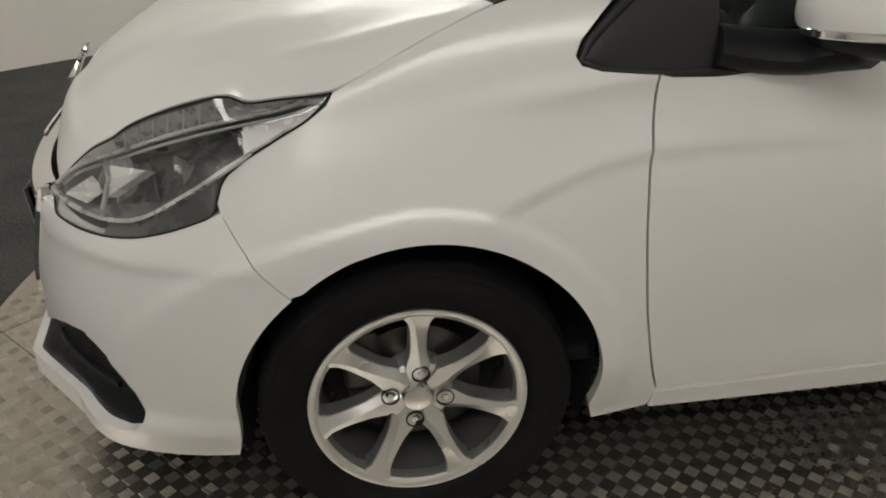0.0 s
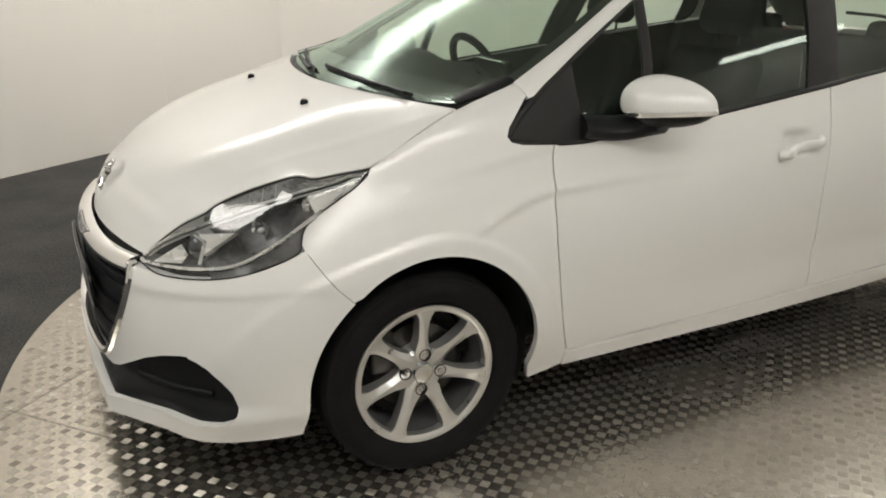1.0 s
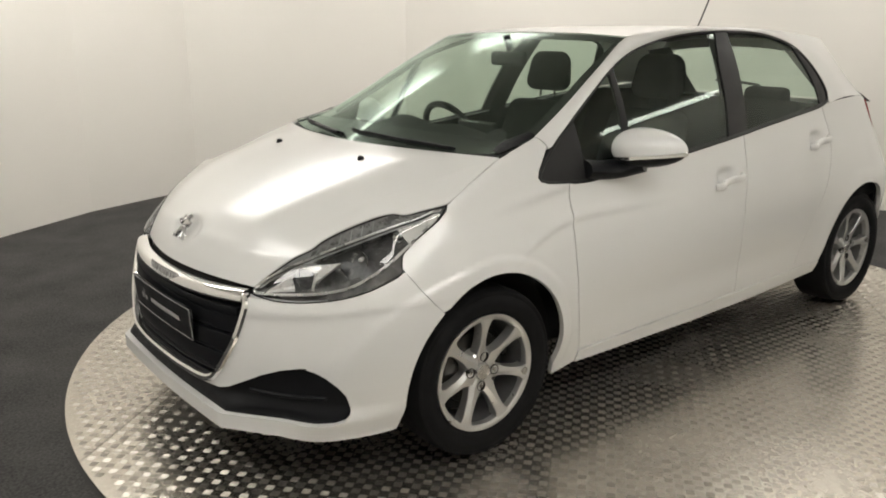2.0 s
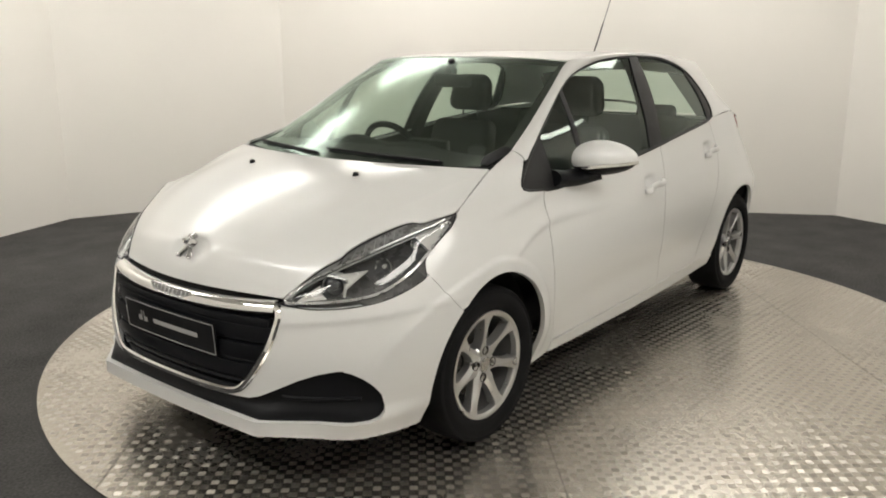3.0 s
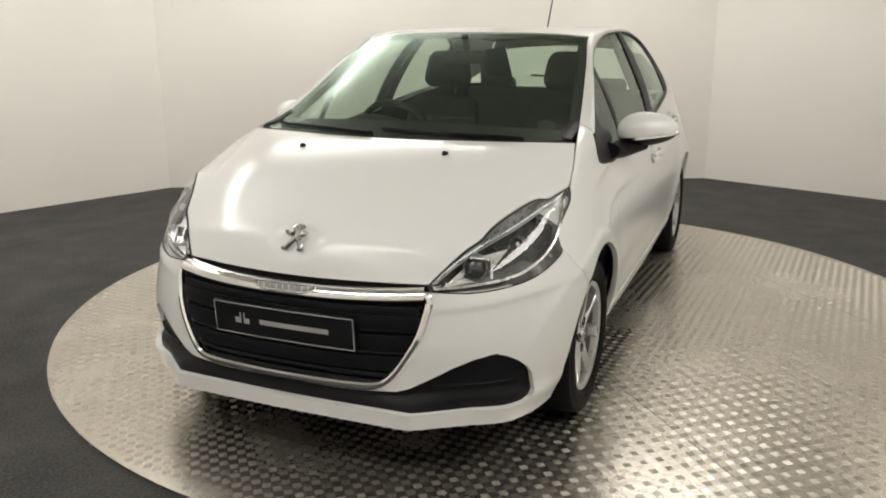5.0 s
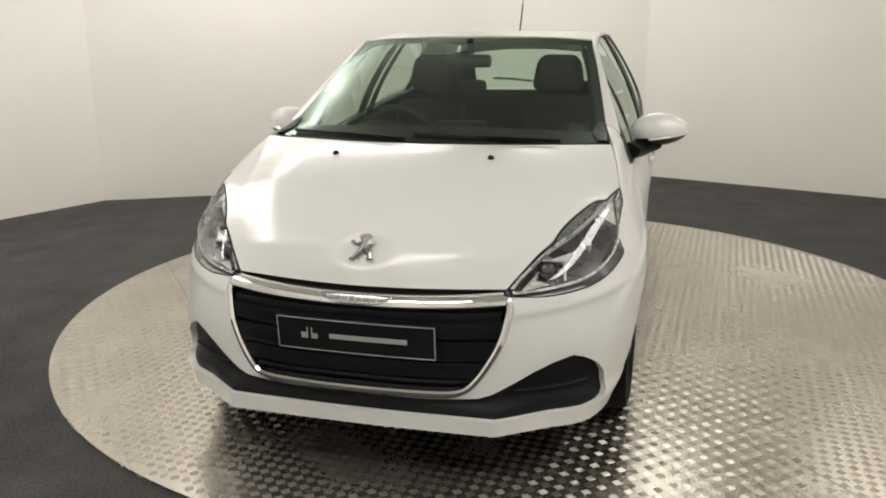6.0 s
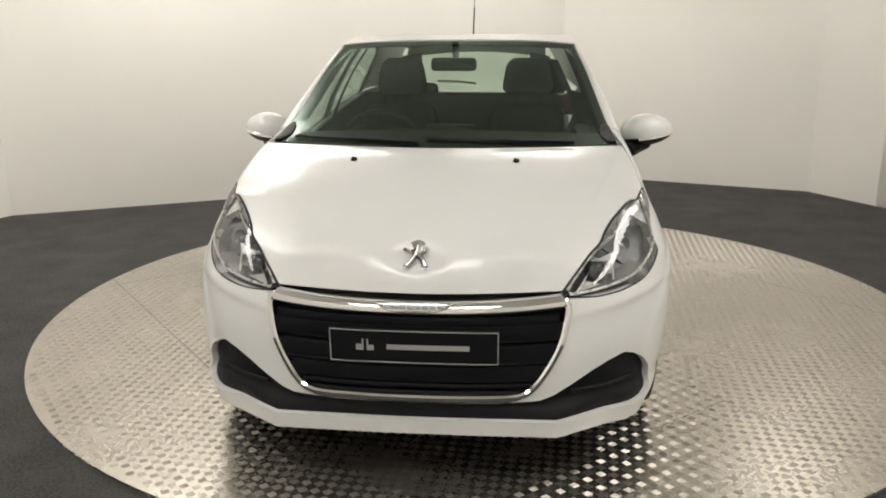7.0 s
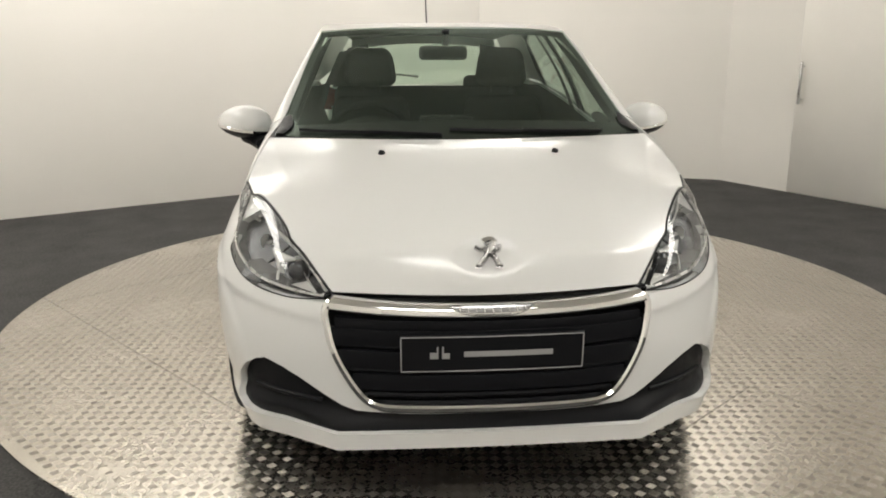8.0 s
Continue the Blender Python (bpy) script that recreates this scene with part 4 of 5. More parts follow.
def build_lamp_unit(side):
    root = tagged(empty("headlamp", car), "clear headlamp with dark bezel, projector and chrome outline")
    f, near, mid, deep = lamp_surface(), lamp_surface(0.010, 0.012), lamp_surface(0.030, 0.010), lamp_surface(0.058, 0.0)
    way, up = (1, 1, 0.5), (0.6, 0.6, 0.4)
    out = Vector((0.62, 0.66, 0.42)).normalized()

    def patch(name, u0, u1, top, low, mat, label="", nu=24, nv=8, smooth=True):
        """A sheet between two lines across the lamp; each gives a place for u."""
        bm = grid(nu, nv, lambda u, v: top(u0 + (u1 - u0) * u).lerp(low(u0 + (u1 - u0) * u), v))
        return part(name, sided(outward(bm, way), side), mat, root, label, smooth)

    def bar(name, path, profile, mat, label="", closed=False):
        return part(name, sided(sweep(path, profile, closed=closed, normal=up), side), mat, root, label)

    def facets(name, points, faces, mat, label="", parent=None):
        bm = bmesh.new()
        vs = [bm.verts.new(p) for p in points]
        for q in faces:
            bm.faces.new([vs[k] for k in q])
        bmesh.ops.recalc_face_normals(bm, faces=bm.faces)
        return part(name, sided(bm, side), mat, parent or root, label, smooth=False)

    part("lens", sided(outward(grid(64, 16, f), way), side), LENS, root, "clear plastic lens").visible_shadow = False
    back = lamp_surface(0.080, 0.0)
    part("housing", sided(outward(grid(48, 16, back), way), side), LAMPDEEP, root)
    low = Vector((0, 0, -1))
    gp, cp = lambda u: along_x(GUIDE, near(u, 0.2).x), lambda u: along_x(CHROME_LINE, near(u, 0.9).x)
    # dark bezel in the middle, swept round the beams
    patch("bezel", 0.235, 0.66, lambda u: gp(u) - out * 0.040 + low * 0.014, lambda u: cp(u) - out * 0.040, LAMPDARK, "dark inner bezel", 30, 10)
    patch("bezel_roof", 0.25, 0.93, lambda u: gp(u) - out * 0.004 + low * 0.008, lambda u: gp(u) - out * 0.042 + low * 0.016, LAMPDARK, "", 40, 4)
    # indicator lobe above the guide
    patch("indicator", 0.30, 0.67, lambda u: mid(u, 0.02), lambda u: gp(u) - out * 0.012 - low * 0.003, LAMPMID, "ribbed indicator reflector", 30, 6)
    patch("upper_strip", 0.06, 0.31, lambda u: near(u, 0.02), lambda u: gp(u) - out * 0.006, LAMPMID, "", 18, 4)
    patch("upper_strip", 0.66, 0.985, lambda u: near(u, 0.015), lambda u: gp(u) - out * 0.002, LAMPGREY, "", 22, 3)
    for u in np.linspace(0.36, 0.62, 6):
        bar("indicator_rib", [mid(u, 0.03).lerp(gp(u + 0.02) - out * 0.010, t) + out * 0.003 for t in np.linspace(0, 1, 5)], circle_profile(0.0018, 6), LAMPGREY)
    # twin light guide
    bar("light_guide", [p + out * 0.002 for p in GUIDE], rect_profile(0.0075, 0.005, 0.002), LAMPCHROME, "chrome light guide")
    bar("light_guide", [p - out * 0.003 + low * 0.011 for p in GUIDE[3:-2]], rect_profile(0.0050, 0.005, 0.0018), LAMPGREY, "satin light guide")
    # bright corner reflector behind the beams
    patch("corner_reflector", 0.03, 0.245, lambda u: gp(u) - out * 0.010 + low * 0.006, lambda u: cp(u) - out * 0.014 - low * 0.003, LAMPPALE, "bright corner reflector", 20, 8)
    top, end = gp(0.245) - out * 0.010 + low * 0.006, cp(0.245) - out * 0.014 - low * 0.003
    facets("reflector_step", [top, top - out * 0.032, end - out * 0.028, end], [(0, 1, 2, 3)], LAMPGREY)
    # chrome line above the dark lower corner, on round the front
    loop = CHROME_LINE[2:] + [near(0.985, 0.66), near(0.987, 0.42)]
    bar("chrome_outline", spline(loop, 120), [(-0.0042, -0.003), (0.0042, -0.003), (0.0034, 0.003), (-0.0034, 0.003)], LAMPCHROME, "chrome outline strip")
    patch("corner_cover", 0.17, 0.66, lambda u: cp(u) - out * 0.002 + low * 0.004, lambda u: near(u, 0.992), LAMPDARK, "dark lower corner", 34, 4)
    rim = [f(u, 0) for u in np.linspace(0, 1, 90)] + [f(1, v) for v in np.linspace(0.1, 0.9, 5)] + [f(u, 1) for u in np.linspace(1, 0.02, 64)]
    bar("seal", rim, circle_profile(0.0020, 6), BLACK, closed=True)
    # reflecting floor before and behind the projector
    patch("lower_reflector", 0.52, 0.96, lambda u: deep(u, 0.66), lambda u: cp(u) - out * 0.008 - low * 0.004, LAMPSILVER, "sloping silver reflector", 28, 6)
    patch("front_cheek", 0.66, 0.965, lambda u: gp(u) - out * 0.042 + low * 0.016, lambda u: deep(u, 0.67), LAMPDARK, "", 20, 6)
    # projector: smoked ball lens with a pale cone before it and a three-armed fin behind
    turn = Vector((0.93, 0.34, 0.04)).to_track_quat("Y", "Z").to_matrix().to_4x4()
    c, r = deep(0.735, 0.40) + out * 0.008, 0.037
    body = lathe([(r * 1.10, -0.03), (r * 1.10, 0.004), (r * 1.02, 0.007), (r * 0.97, 0.0), (r * 0.95, -0.02)], 30)
    bmesh.ops.transform(body, matrix=Matrix.Translation(c) @ turn, verts=body.verts)
    projector = part("projector", sided(body, side), LAMPMID, root, "smoked projector in a satin ring")
    ball = lathe([(r * 0.97, -0.010), (r * 0.92, 0.004), (r * 0.78, 0.015), (r * 0.52, 0.024), (r * 0.25, 0.028), (0.0, 0.029)], 30)
    bmesh.ops.transform(ball, matrix=Matrix.Translation(c) @ turn, verts=ball.verts)
    part("ball_lens", sided(ball, side), LAMPBALL, projector)
    a, b, tip, core = mid(0.715, 0.23), mid(0.70, 0.60), mid(0.565, 0.42), mid(0.675, 0.41) + out * 0.010
    sink = out * 0.022
    facets("fin", [a, b, tip, core, a - sink, b - sink, tip - sink], [(0, 3, 2), (1, 2, 3), (0, 2, 6, 4), (2, 1, 5, 6)], LAMPPALE, "pale swept fin behind the projector")
    for p, q, w in ((core, mid(0.745, 0.17), 0.0042), (core, mid(0.715, 0.74), 0.0042)):
        bar("fin_arm", [p.lerp(q, t) + out * 0.003 * (1 - t) for t in np.linspace(0, 1, 6)], rect_profile(w * 2, 0.008, 0.002), LAMPCHROME)
    facets("cone", [mid(0.795, 0.30), mid(0.79, 0.70), mid(0.925, 0.66), deep(0.80, 0.5), mid(0.93, 0.60)], [(0, 3, 4), (3, 1, 2), (3, 2, 4)], LAMPPALE, "pale cone before the projector")
    # faceted beam cups
    for u, v, r, name in ((0.485, 0.46, 0.027, "main_beam"), (0.275, 0.50, 0.016, "side_light")):
        c = deep(u, v) + out * 0.010
        cup = lathe([(r * 1.15, 0.010), (r, 0.004), (r * 0.55, -0.016), (r * 0.2, -0.022)], 9)
        bmesh.ops.transform(cup, matrix=Matrix.Translation(c) @ turn, verts=cup.verts)
        beam = part(name, sided(cup, side), LAMPCHROME, root, "faceted chrome reflector", smooth=False)
        bulb = lathe([(r * 0.26, -0.02), (r * 0.26, 0.004), (r * 0.16, 0.010), (0.0, 0.012)], 12)
        bmesh.ops.transform(bulb, matrix=Matrix.Translation(c) @ turn, verts=bulb.verts)
        part("bulb", sided(bulb, side), LAMPPALE, beam)
    bar("bezel_blade", [deep(0.60 - 0.05 * t, 0.25 + 0.55 * t) + out * 0.006 for t in np.linspace(0, 1, 8)], rect_profile(0.004, 0.010, 0.0015), LAMPDARK)
    bar("bezel_blade", [deep(0.60 - 0.30 * t, 0.80 - 0.02 * t) + out * 0.006 for t in np.linspace(0, 1, 10)], rect_profile(0.004, 0.010, 0.0015), LAMPSILVER)


for side in (1, -1):
    build_lamp_unit(side)


# ---- glasshouse ----
def upper(x, z, inset=0.0):
    """The side glass plane, leaning in towards the roof and narrowing to the tail."""
    d = z - belt(x)
    y = 0.785 - (0.075 + 0.22 * max(0.0, d)) * max(0.0, -1.55 - x) ** 1.5 - (0.30 * d + 0.55 * d * abs(d))
    return Vector((x, y - inset, z))


DLO = [(-0.268, 0.903), (-0.282, 0.928), (-0.385, 1.014), (-0.455, 1.058), (-0.53, 1.105), (-0.66, 1.180), (-0.775, 1.243), (-0.91, 1.300), (-1.05, 1.338), (-1.22, 1.368), (-1.40, 1.384),
       (-1.55, 1.389), (-1.72, 1.386), (-1.86, 1.376), (-2.03, 1.345), (-2.16, 1.295), (-2.24, 1.20), (-2.27, 1.11), (-2.255, 1.07), (-2.20, 1.049), (-1.85, 1.012), (-1.48, 0.971),
       (-0.99, 0.918), (-0.70, 0.888), (-0.42, 0.880), (-0.30, 0.890)]
WS_EDGE = [(-0.150, 0.690, 0.995), (-0.24, 0.684, 1.012), (-0.33, 0.675, 1.036), (-0.504, 0.644, 1.125), (-0.737, 0.599, 1.258), (-0.945, 0.557, 1.367)]
WS_LOW = [(0.0, 0, 0.985), (-0.03, 0.25, 0.984), (-0.085, 0.5, 0.985), (-0.150, 0.690, 0.995)]
WS_HIGH = [(-0.885, 0, 1.384), (-0.895, 0.2, 1.384), (-0.915, 0.4, 1.379), (-0.945, 0.557, 1.367)]
ROOF_MID = curve((-0.86, 1.386), (-1.1, 1.402), (-1.5, 1.413), (-1.9, 1.413), (-2.3, 1.402), (-2.6, 1.382), (-2.8, 1.358))
ROOF_W = curve((-0.945, 0.560), (-1.2, 0.556), (-1.6, 0.552), (-2.0, 0.535), (-2.4, 0.50), (-2.8, 0.46))
ROOF_EDGE = curve((-0.945, 1.369), (-1.2, 1.393), (-1.55, 1.403), (-1.9, 1.398), (-2.3, 1.375), (-2.6, 1.35), (-2.8, 1.325))


def build_screen():
    lo, hi, ed = spline(WS_LOW, 25), spline(WS_HIGH, 25), spline(WS_EDGE, 25)

    def f(u, v):
        i, k = round(v * 24), round(u * 24)
        p = lo[i].lerp(hi[i], u) + (ed[k] - lo[24].lerp(hi[24], u)) * v ** 3
        return p + Vector((0.018, 0, 0.027)) * 4 * u * (1 - u) * (1 - v * v)

    screen = part("windscreen", doubled(outward(grid(25, 25, f), (1, 0, 1))), WSGLASS, car, "lightly tinted curved windscreen")
    screen.visible_shadow = False
    # black ceramic band inside the glass edge
    inner = lambda u, v: f(u, v) + Vector((-0.004, 0, -0.003))
    bands = []
    bands.append(grid(4, 25, lambda u, v: inner(u * 3 / 24, v)))
    bands.append(grid(2, 25, lambda u, v: inner(1 - u / 24 * 1.0, v)))
    bands.append(grid(25, 2, lambda u, v: inner(u, 1).lerp(inner(u, 1 - 1 / 24), 1.35 * v)))
    part("glass_border", doubled(outward(merge(*bands), (1, 0, 1))), FRAME, screen, "black printed glass border")
    return f


screen_f = build_screen()


def roof_f(u, v):
    x = -0.945 - u * 1.69
    mid_x = x + 0.06 * (1 - u) ** 3
    w = ROOF_W(x)
    zc, ze = ROOF_MID(mid_x), ROOF_EDGE(x)
    return Vector((mid_x + (x - mid_x) * v * v, w * v, zc + (ze - zc) * v ** 2.4))


bm = doubled(outward(grid(40, 17, roof_f), (0, 0, 1)))
bm.normal_update()
roof = part("roof", rimmed(bm, 0.012), PAINT, car)
bm = doubled(outward(grid(20, 9, lambda u, v: roof_f(u, v * 0.97) - Vector((0, 0, 0.03))), (0, 0, -1)))
part("headliner", bm, HEADLINER, roof)


def build_glasshouse(side):
    front, rear = doors[side]
    n = 60
    dl = lambda a, b: [upper(*p) for p in DLO[a:b]]
    # white pillar and roof rail between glass and roof, front to tail
    edge = spline([Vector(p) for p in WS_EDGE[2:]] + [Vector((x, ROOF_W(x), ROOF_EDGE(x))) for x in (-1.1, -1.3, -1.6, -1.9, -2.15)], n)
    low = spline([upper(-0.345, 1.000) + Vector((0, 0.004, 0))] + [p + Vector((0, 0.004, 0)) for p in dl(2, 16)], n)
    body = loft(edge, low, n, 8, (0.2, 0.8, 0.5), 0.012)
    rail = part("roof_rail", sided(rimmed(body, 0.012), side), PAINT, car)
    # rear pillar: from the glass edge back to the tailgate, roof to quarter panel
    le = spline([wrap(-2.262, 1.052), upper(-2.268, 1.10), upper(-2.24, 1.20), upper(-2.16, 1.295), upper(-2.06, 1.337), Vector((-2.15, ROOF_W(-2.15), ROOF_EDGE(-2.15)))], 20)
    ri = spline([wrap(-2.80, 1.058), Vector((-2.735, 0.60, 1.14)), Vector((-2.675, 0.535, 1.25)), Vector((-2.62, ROOF_W(-2.62), ROOF_EDGE(-2.62)))], 20)
    lo_e = spline([wrap(-2.262 - 0.538 * t, 1.052 + 0.018 * math.sin(math.pi * t)) for t in np.linspace(0, 1, 8)], 16)
    hi_e = spline([Vector((x, ROOF_W(x), ROOF_EDGE(x))) for x in np.linspace(-2.15, -2.62, 8)], 16)

    def pillar(u, v):
        i, k = round(u * 15), round(v * 19)
        a = le[k].lerp(ri[k], u) + lo_e[i].lerp(hi_e[i], v)
        b = le[0].lerp(ri[0], u).lerp(le[19].lerp(ri[19], u), v)
        return a - b + Vector((0, 0.008, 0.004)) * 16 * u * (1 - u) * v * (1 - v)

    part("rear_pillar", sided(outward(grid(16, 20, pillar), (0, 1, 0.3)), side), PAINT, car)
    # black weatherstrip round the whole glass area
    ring = spline([upper(*p, -0.001) for p in DLO], 130, closed=True)
    part("window_trim", sided(sweep(ring, [(-0.0075, -0.008), (0.0075, -0.008), (0.008, 0.001), (0.004, 0.004), (-0.004, 0.004), (-0.008, 0.001)], closed=True, normal=(0, 1, 0.35)), side), FRAME, car, "black window weatherstrip")
    way = (0, 1, 0.3)
    g = lambda d: (lambda x, z: upper(x, z, d))
    qc = loft([upper(x, z, 0.002) for x, z in ((-0.270, 0.906), (-0.33, 0.967), (-0.385, 1.013), (-0.455, 1.058), (-0.505, 1.088))], [upper(x, z, 0.002) for x, z in ((-0.272, 0.898), (-0.33, 0.888), (-0.385, 0.882), (-0.455, 0.881), (-0.505, 0.882))], 18, 6, way, 0.002)
    part("quarter_cover", sided(rimmed(qc, 0.006, 0.001), side), FRAME, front)
    for outline, name, holder in (
        ([(-0.50, 0.886), (-0.50, 1.082), (-0.53, 1.10), (-0.66, 1.174), (-0.80, 1.25), (-0.735, 0.90), (-0.70, 0.888)], "quarter_glass", front),
        ([(-0.80, 1.245), (-0.91, 1.295), (-1.05, 1.333), (-1.22, 1.362), (-1.40, 1.378), (-1.53, 1.383), (-1.45, 1.244), (-1.37, 0.962), (-0.99, 0.920), (-0.73, 0.892)], "front_glass", front),
        ([(-1.60, 1.382), (-1.72, 1.380), (-1.86, 1.370), (-2.02, 1.338), (-2.15, 1.290), (-2.19, 1.20), (-2.20, 1.11), (-2.17, 1.05), (-1.85, 1.015), (-1.49, 0.974), (-1.54, 1.2)], "rear_glass", rear),
    ):
        pane = part(name, sided(sheet(outline, g(0.008), 0.05, way, 0.0), side), SIDEGLASS, holder, "tinted side glass")
        pane.visible_shadow = False
    up = lambda pts, d: [upper(x, z, d) for x, z in pts]
    bp = loft(up([(-1.522, 1.386), (-1.445, 1.25), (-1.40, 1.1), (-1.360, 0.956)], 0.001), up([(-1.607, 1.386), (-1.562, 1.24), (-1.525, 1.1), (-1.495, 0.972)], 0.001), 18, 5, way, 0.003)
    part("b_pillar", sided(rimmed(bp, 0.008, 0.001), side), FRAME, car, "black door pillar trim")
    cc = loft(up([(-2.115, 1.312), (-2.165, 1.20), (-2.178, 1.12), (-2.17, 1.052)], 0.002), up([(-2.15, 1.298), (-2.238, 1.20), (-2.265, 1.11), (-2.24, 1.062)], 0.002), 14, 4, way, 0.002)
    part("c_pillar_cover", sided(rimmed(cc, 0.006, 0.001), side), FRAME, rear)
    dv = loft(up([(-0.778, 1.242), (-0.745, 1.07), (-0.708, 0.889)], 0.003), up([(-0.812, 1.256), (-0.780, 1.08), (-0.742, 0.893)], 0.003), 12, 3, way, 0.002)
    part("divider_bar", sided(rimmed(dv, 0.012, 0.001), side), FRAME, front)
    # inner pillar linings
    lining = loft([p + Vector((-0.01, -0.05, -0.02)) for p in spline([Vector(q) for q in WS_EDGE[1:]], 20)], [upper(*p, 0.03) for p in DLO[1:8]], 20, 3, (0, -1, 0))
    part("pillar_lining", sided(lining, side), DASH, rail)
    lining = grid(10, 4, lambda u, v: upper(-1.52 - 0.09 * v + 0.14 * u * 1.0 * (1 - 0.2 * v), 1.38 - 0.42 * u, 0.05))
    part("pillar_lining", sided(outward(lining, (0, -1, 0)), side), DASH, rail)


for side in (1, -1):
    build_glasshouse(side)


def build_tail():
    """Tailgate with its window, seen mostly through the cabin."""
    lo = lambda y: Vector((-2.93 + 0.05 * (y / 0.6) ** 2, y, 1.02))
    hi = lambda y: Vector((-2.60 + 0.06 * (y / 0.5) ** 2, y * 0.84, 1.30 - 0.03 * (y / 0.5) ** 2))
    gate = part("tailgate", doubled(outward(grid(12, 12, lambda u, v: Vector((-3.10 + 0.17 * u ** 2, 0.70 * v * (1 - 0.1 * u), 0.50 + 0.51 * u)) + Vector((0.09 * v ** 3, 0, 0))), (-1, 0, 0))), PAINT, car)
    pane = part("rear_window", doubled(outward(grid(10, 14, lambda u, v: lo(0.56 * v).lerp(hi(0.56 * v), u)), (-1, 0, 0.4))), SIDEGLASS, gate, "tinted rear window")
    pane.visible_shadow = False
    top = grid(4, 14, lambda u, v: hi(0.56 * v).lerp(Vector((-2.635, 0.465 * v, 1.375 - 0.03 * v * v)), u))
    part("spoiler", doubled(outward(top, (-1, 0, 0.4))), PAINT, gate)
    side_bar = grid(8, 4, lambda u, v: lo(0.55 + 0.12 * v).lerp(hi(0.55 + 0.10 * v), u))
    for s in (1, -1):
        part("window_border", sided(outward(side_bar.copy(), (-1, 0, 0.4)), s), FRAME, gate)
    for s in (1, -1):
        inner = grid(8, 6, lambda u, v: lo(0.41 + 0.20 * v).lerp(hi(0.43 + 0.16 * v), u * 1.12 - 0.05) + Vector((0.05, 0, 0)))
        part("window_lining", sided(outward(inner, (1, 0, 0)), s), DASH, gate)
    bm = sweep([Vector((-2.93, -0.02, 1.07)), Vector((-2.915, -0.15, 1.085)), Vector((-2.90, -0.30, 1.09))], rect_profile(0.02, 0.015, 0.004))
    part("rear_wiper", bm, BLACK, gate)
    bm = doubled(outward(grid(10, 10, lambda u, v: wrap(XT - math.pi / 2 + 1.2 * v, 0.24 + 0.38 * u, 0.004)), (-1, 0, 0)))
    part("rear_bumper", bm, PAINT, car)


build_tail()


# black inner body behind the panel gaps, underside and arch liners
def build_inner():
    for side in (1, -1):
        shell = [(0.9, 0.56), (0.5, 0.60), (0.31, 0.62), (0.1, 0.70), (-0.15, 0.78), (-0.40, 0.80)] + [(x, belt(x) - 0.01) for x in (-0.6, -1.2, -1.8, -2.3)] + [(-2.6, 1.03), (-2.95, 0.95), (-3.6, 0.6), (-3.6, 0.28), (-2.92, 0.28)]
        shell += [(AXLE_R + 0.345 * math.cos(radians(a)), WHEEL_Z + 0.355 * math.sin(radians(a))) for a in range(180, -6, -10)]
        shell += [(-2.1, 0.22), (-1.2, 0.21), (-0.38, 0.21)] + [(0.345 * math.cos(radians(a)), WHEEL_Z + 0.355 * math.sin(radians(a))) for a in range(185, -20, -10)] + [(0.36, 0.20), (0.7, 0.21), (1.2, 0.22), (1.2, 0.29), (0.95, 0.32)]
        part("inner_body", sided(sheet(shell, lambda q, z: wrap(q, z, 0.035), 0.05, (0, 1, 0), 0.0), side), DARK, car)
        for ax in (0.0, AXLE_R):
            liner = grid(24, 6, lambda u, v: Vector((ax + (0.350 - 0.012 * v) * math.cos(radians(-22 + 224 * u)), (0.755 if ax == 0 else 0.73) - 0.30 * v, WHEEL_Z + (0.360 - 0.012 * v) * math.sin(radians(-22 + 224 * u)))))
            wall = grid(2, 2, lambda u, v: Vector((ax - 0.38 + 0.76 * u, 0.46, 0.07 + 0.60 * v)))
            part("arch_liner", sided(merge(liner, wall), side), DARK, car)
    part("underbody", box(-1.22, 0, 0.235, 3.5, 1.1, 0.07, 0.02), DARK, car)
    part("bulkhead", box(-0.12, 0, 0.62, 0.05, 1.3, 0.70, 0.01), DARK, car)
    part("radiator_panel", box(0.60, 0, 0.42, 0.05, 1.0, 0.36, 0.01), DARK, car)
    part("cabin_floor", box(-1.5, 0, 0.30, 2.7, 1.45, 0.04, 0.01), DARK, car)
    # scuttle below the screen
    lo = spline(WS_LOW, 25)
    sc = grid(4, 25, lambda u, v: lo[round(v * 24)] + Vector((-0.02 + 0.10 * u, 0, -0.004 - 0.03 * u)))
    part("scuttle", doubled(outward(sc, (0, 0, 1))), BLACK, car, "black plastic scuttle panel")
    # black corner fillets where screen and wing meet
    for side in (1, -1):
        tri = [(-0.150, 0.690, 0.997), (-0.24, 0.684, 1.016), (-0.335, 0.676, 1.040)]
        trj = [(-0.140, 0.66, 1.000), (-0.22, 0.63, 1.022), (-0.33, 0.645, 1.052)]
        part("scuttle_corner", sided(loft(tri, trj, 12, 4, (0.5, 0, 1), 0.003), side), BLACK, car)


build_inner()


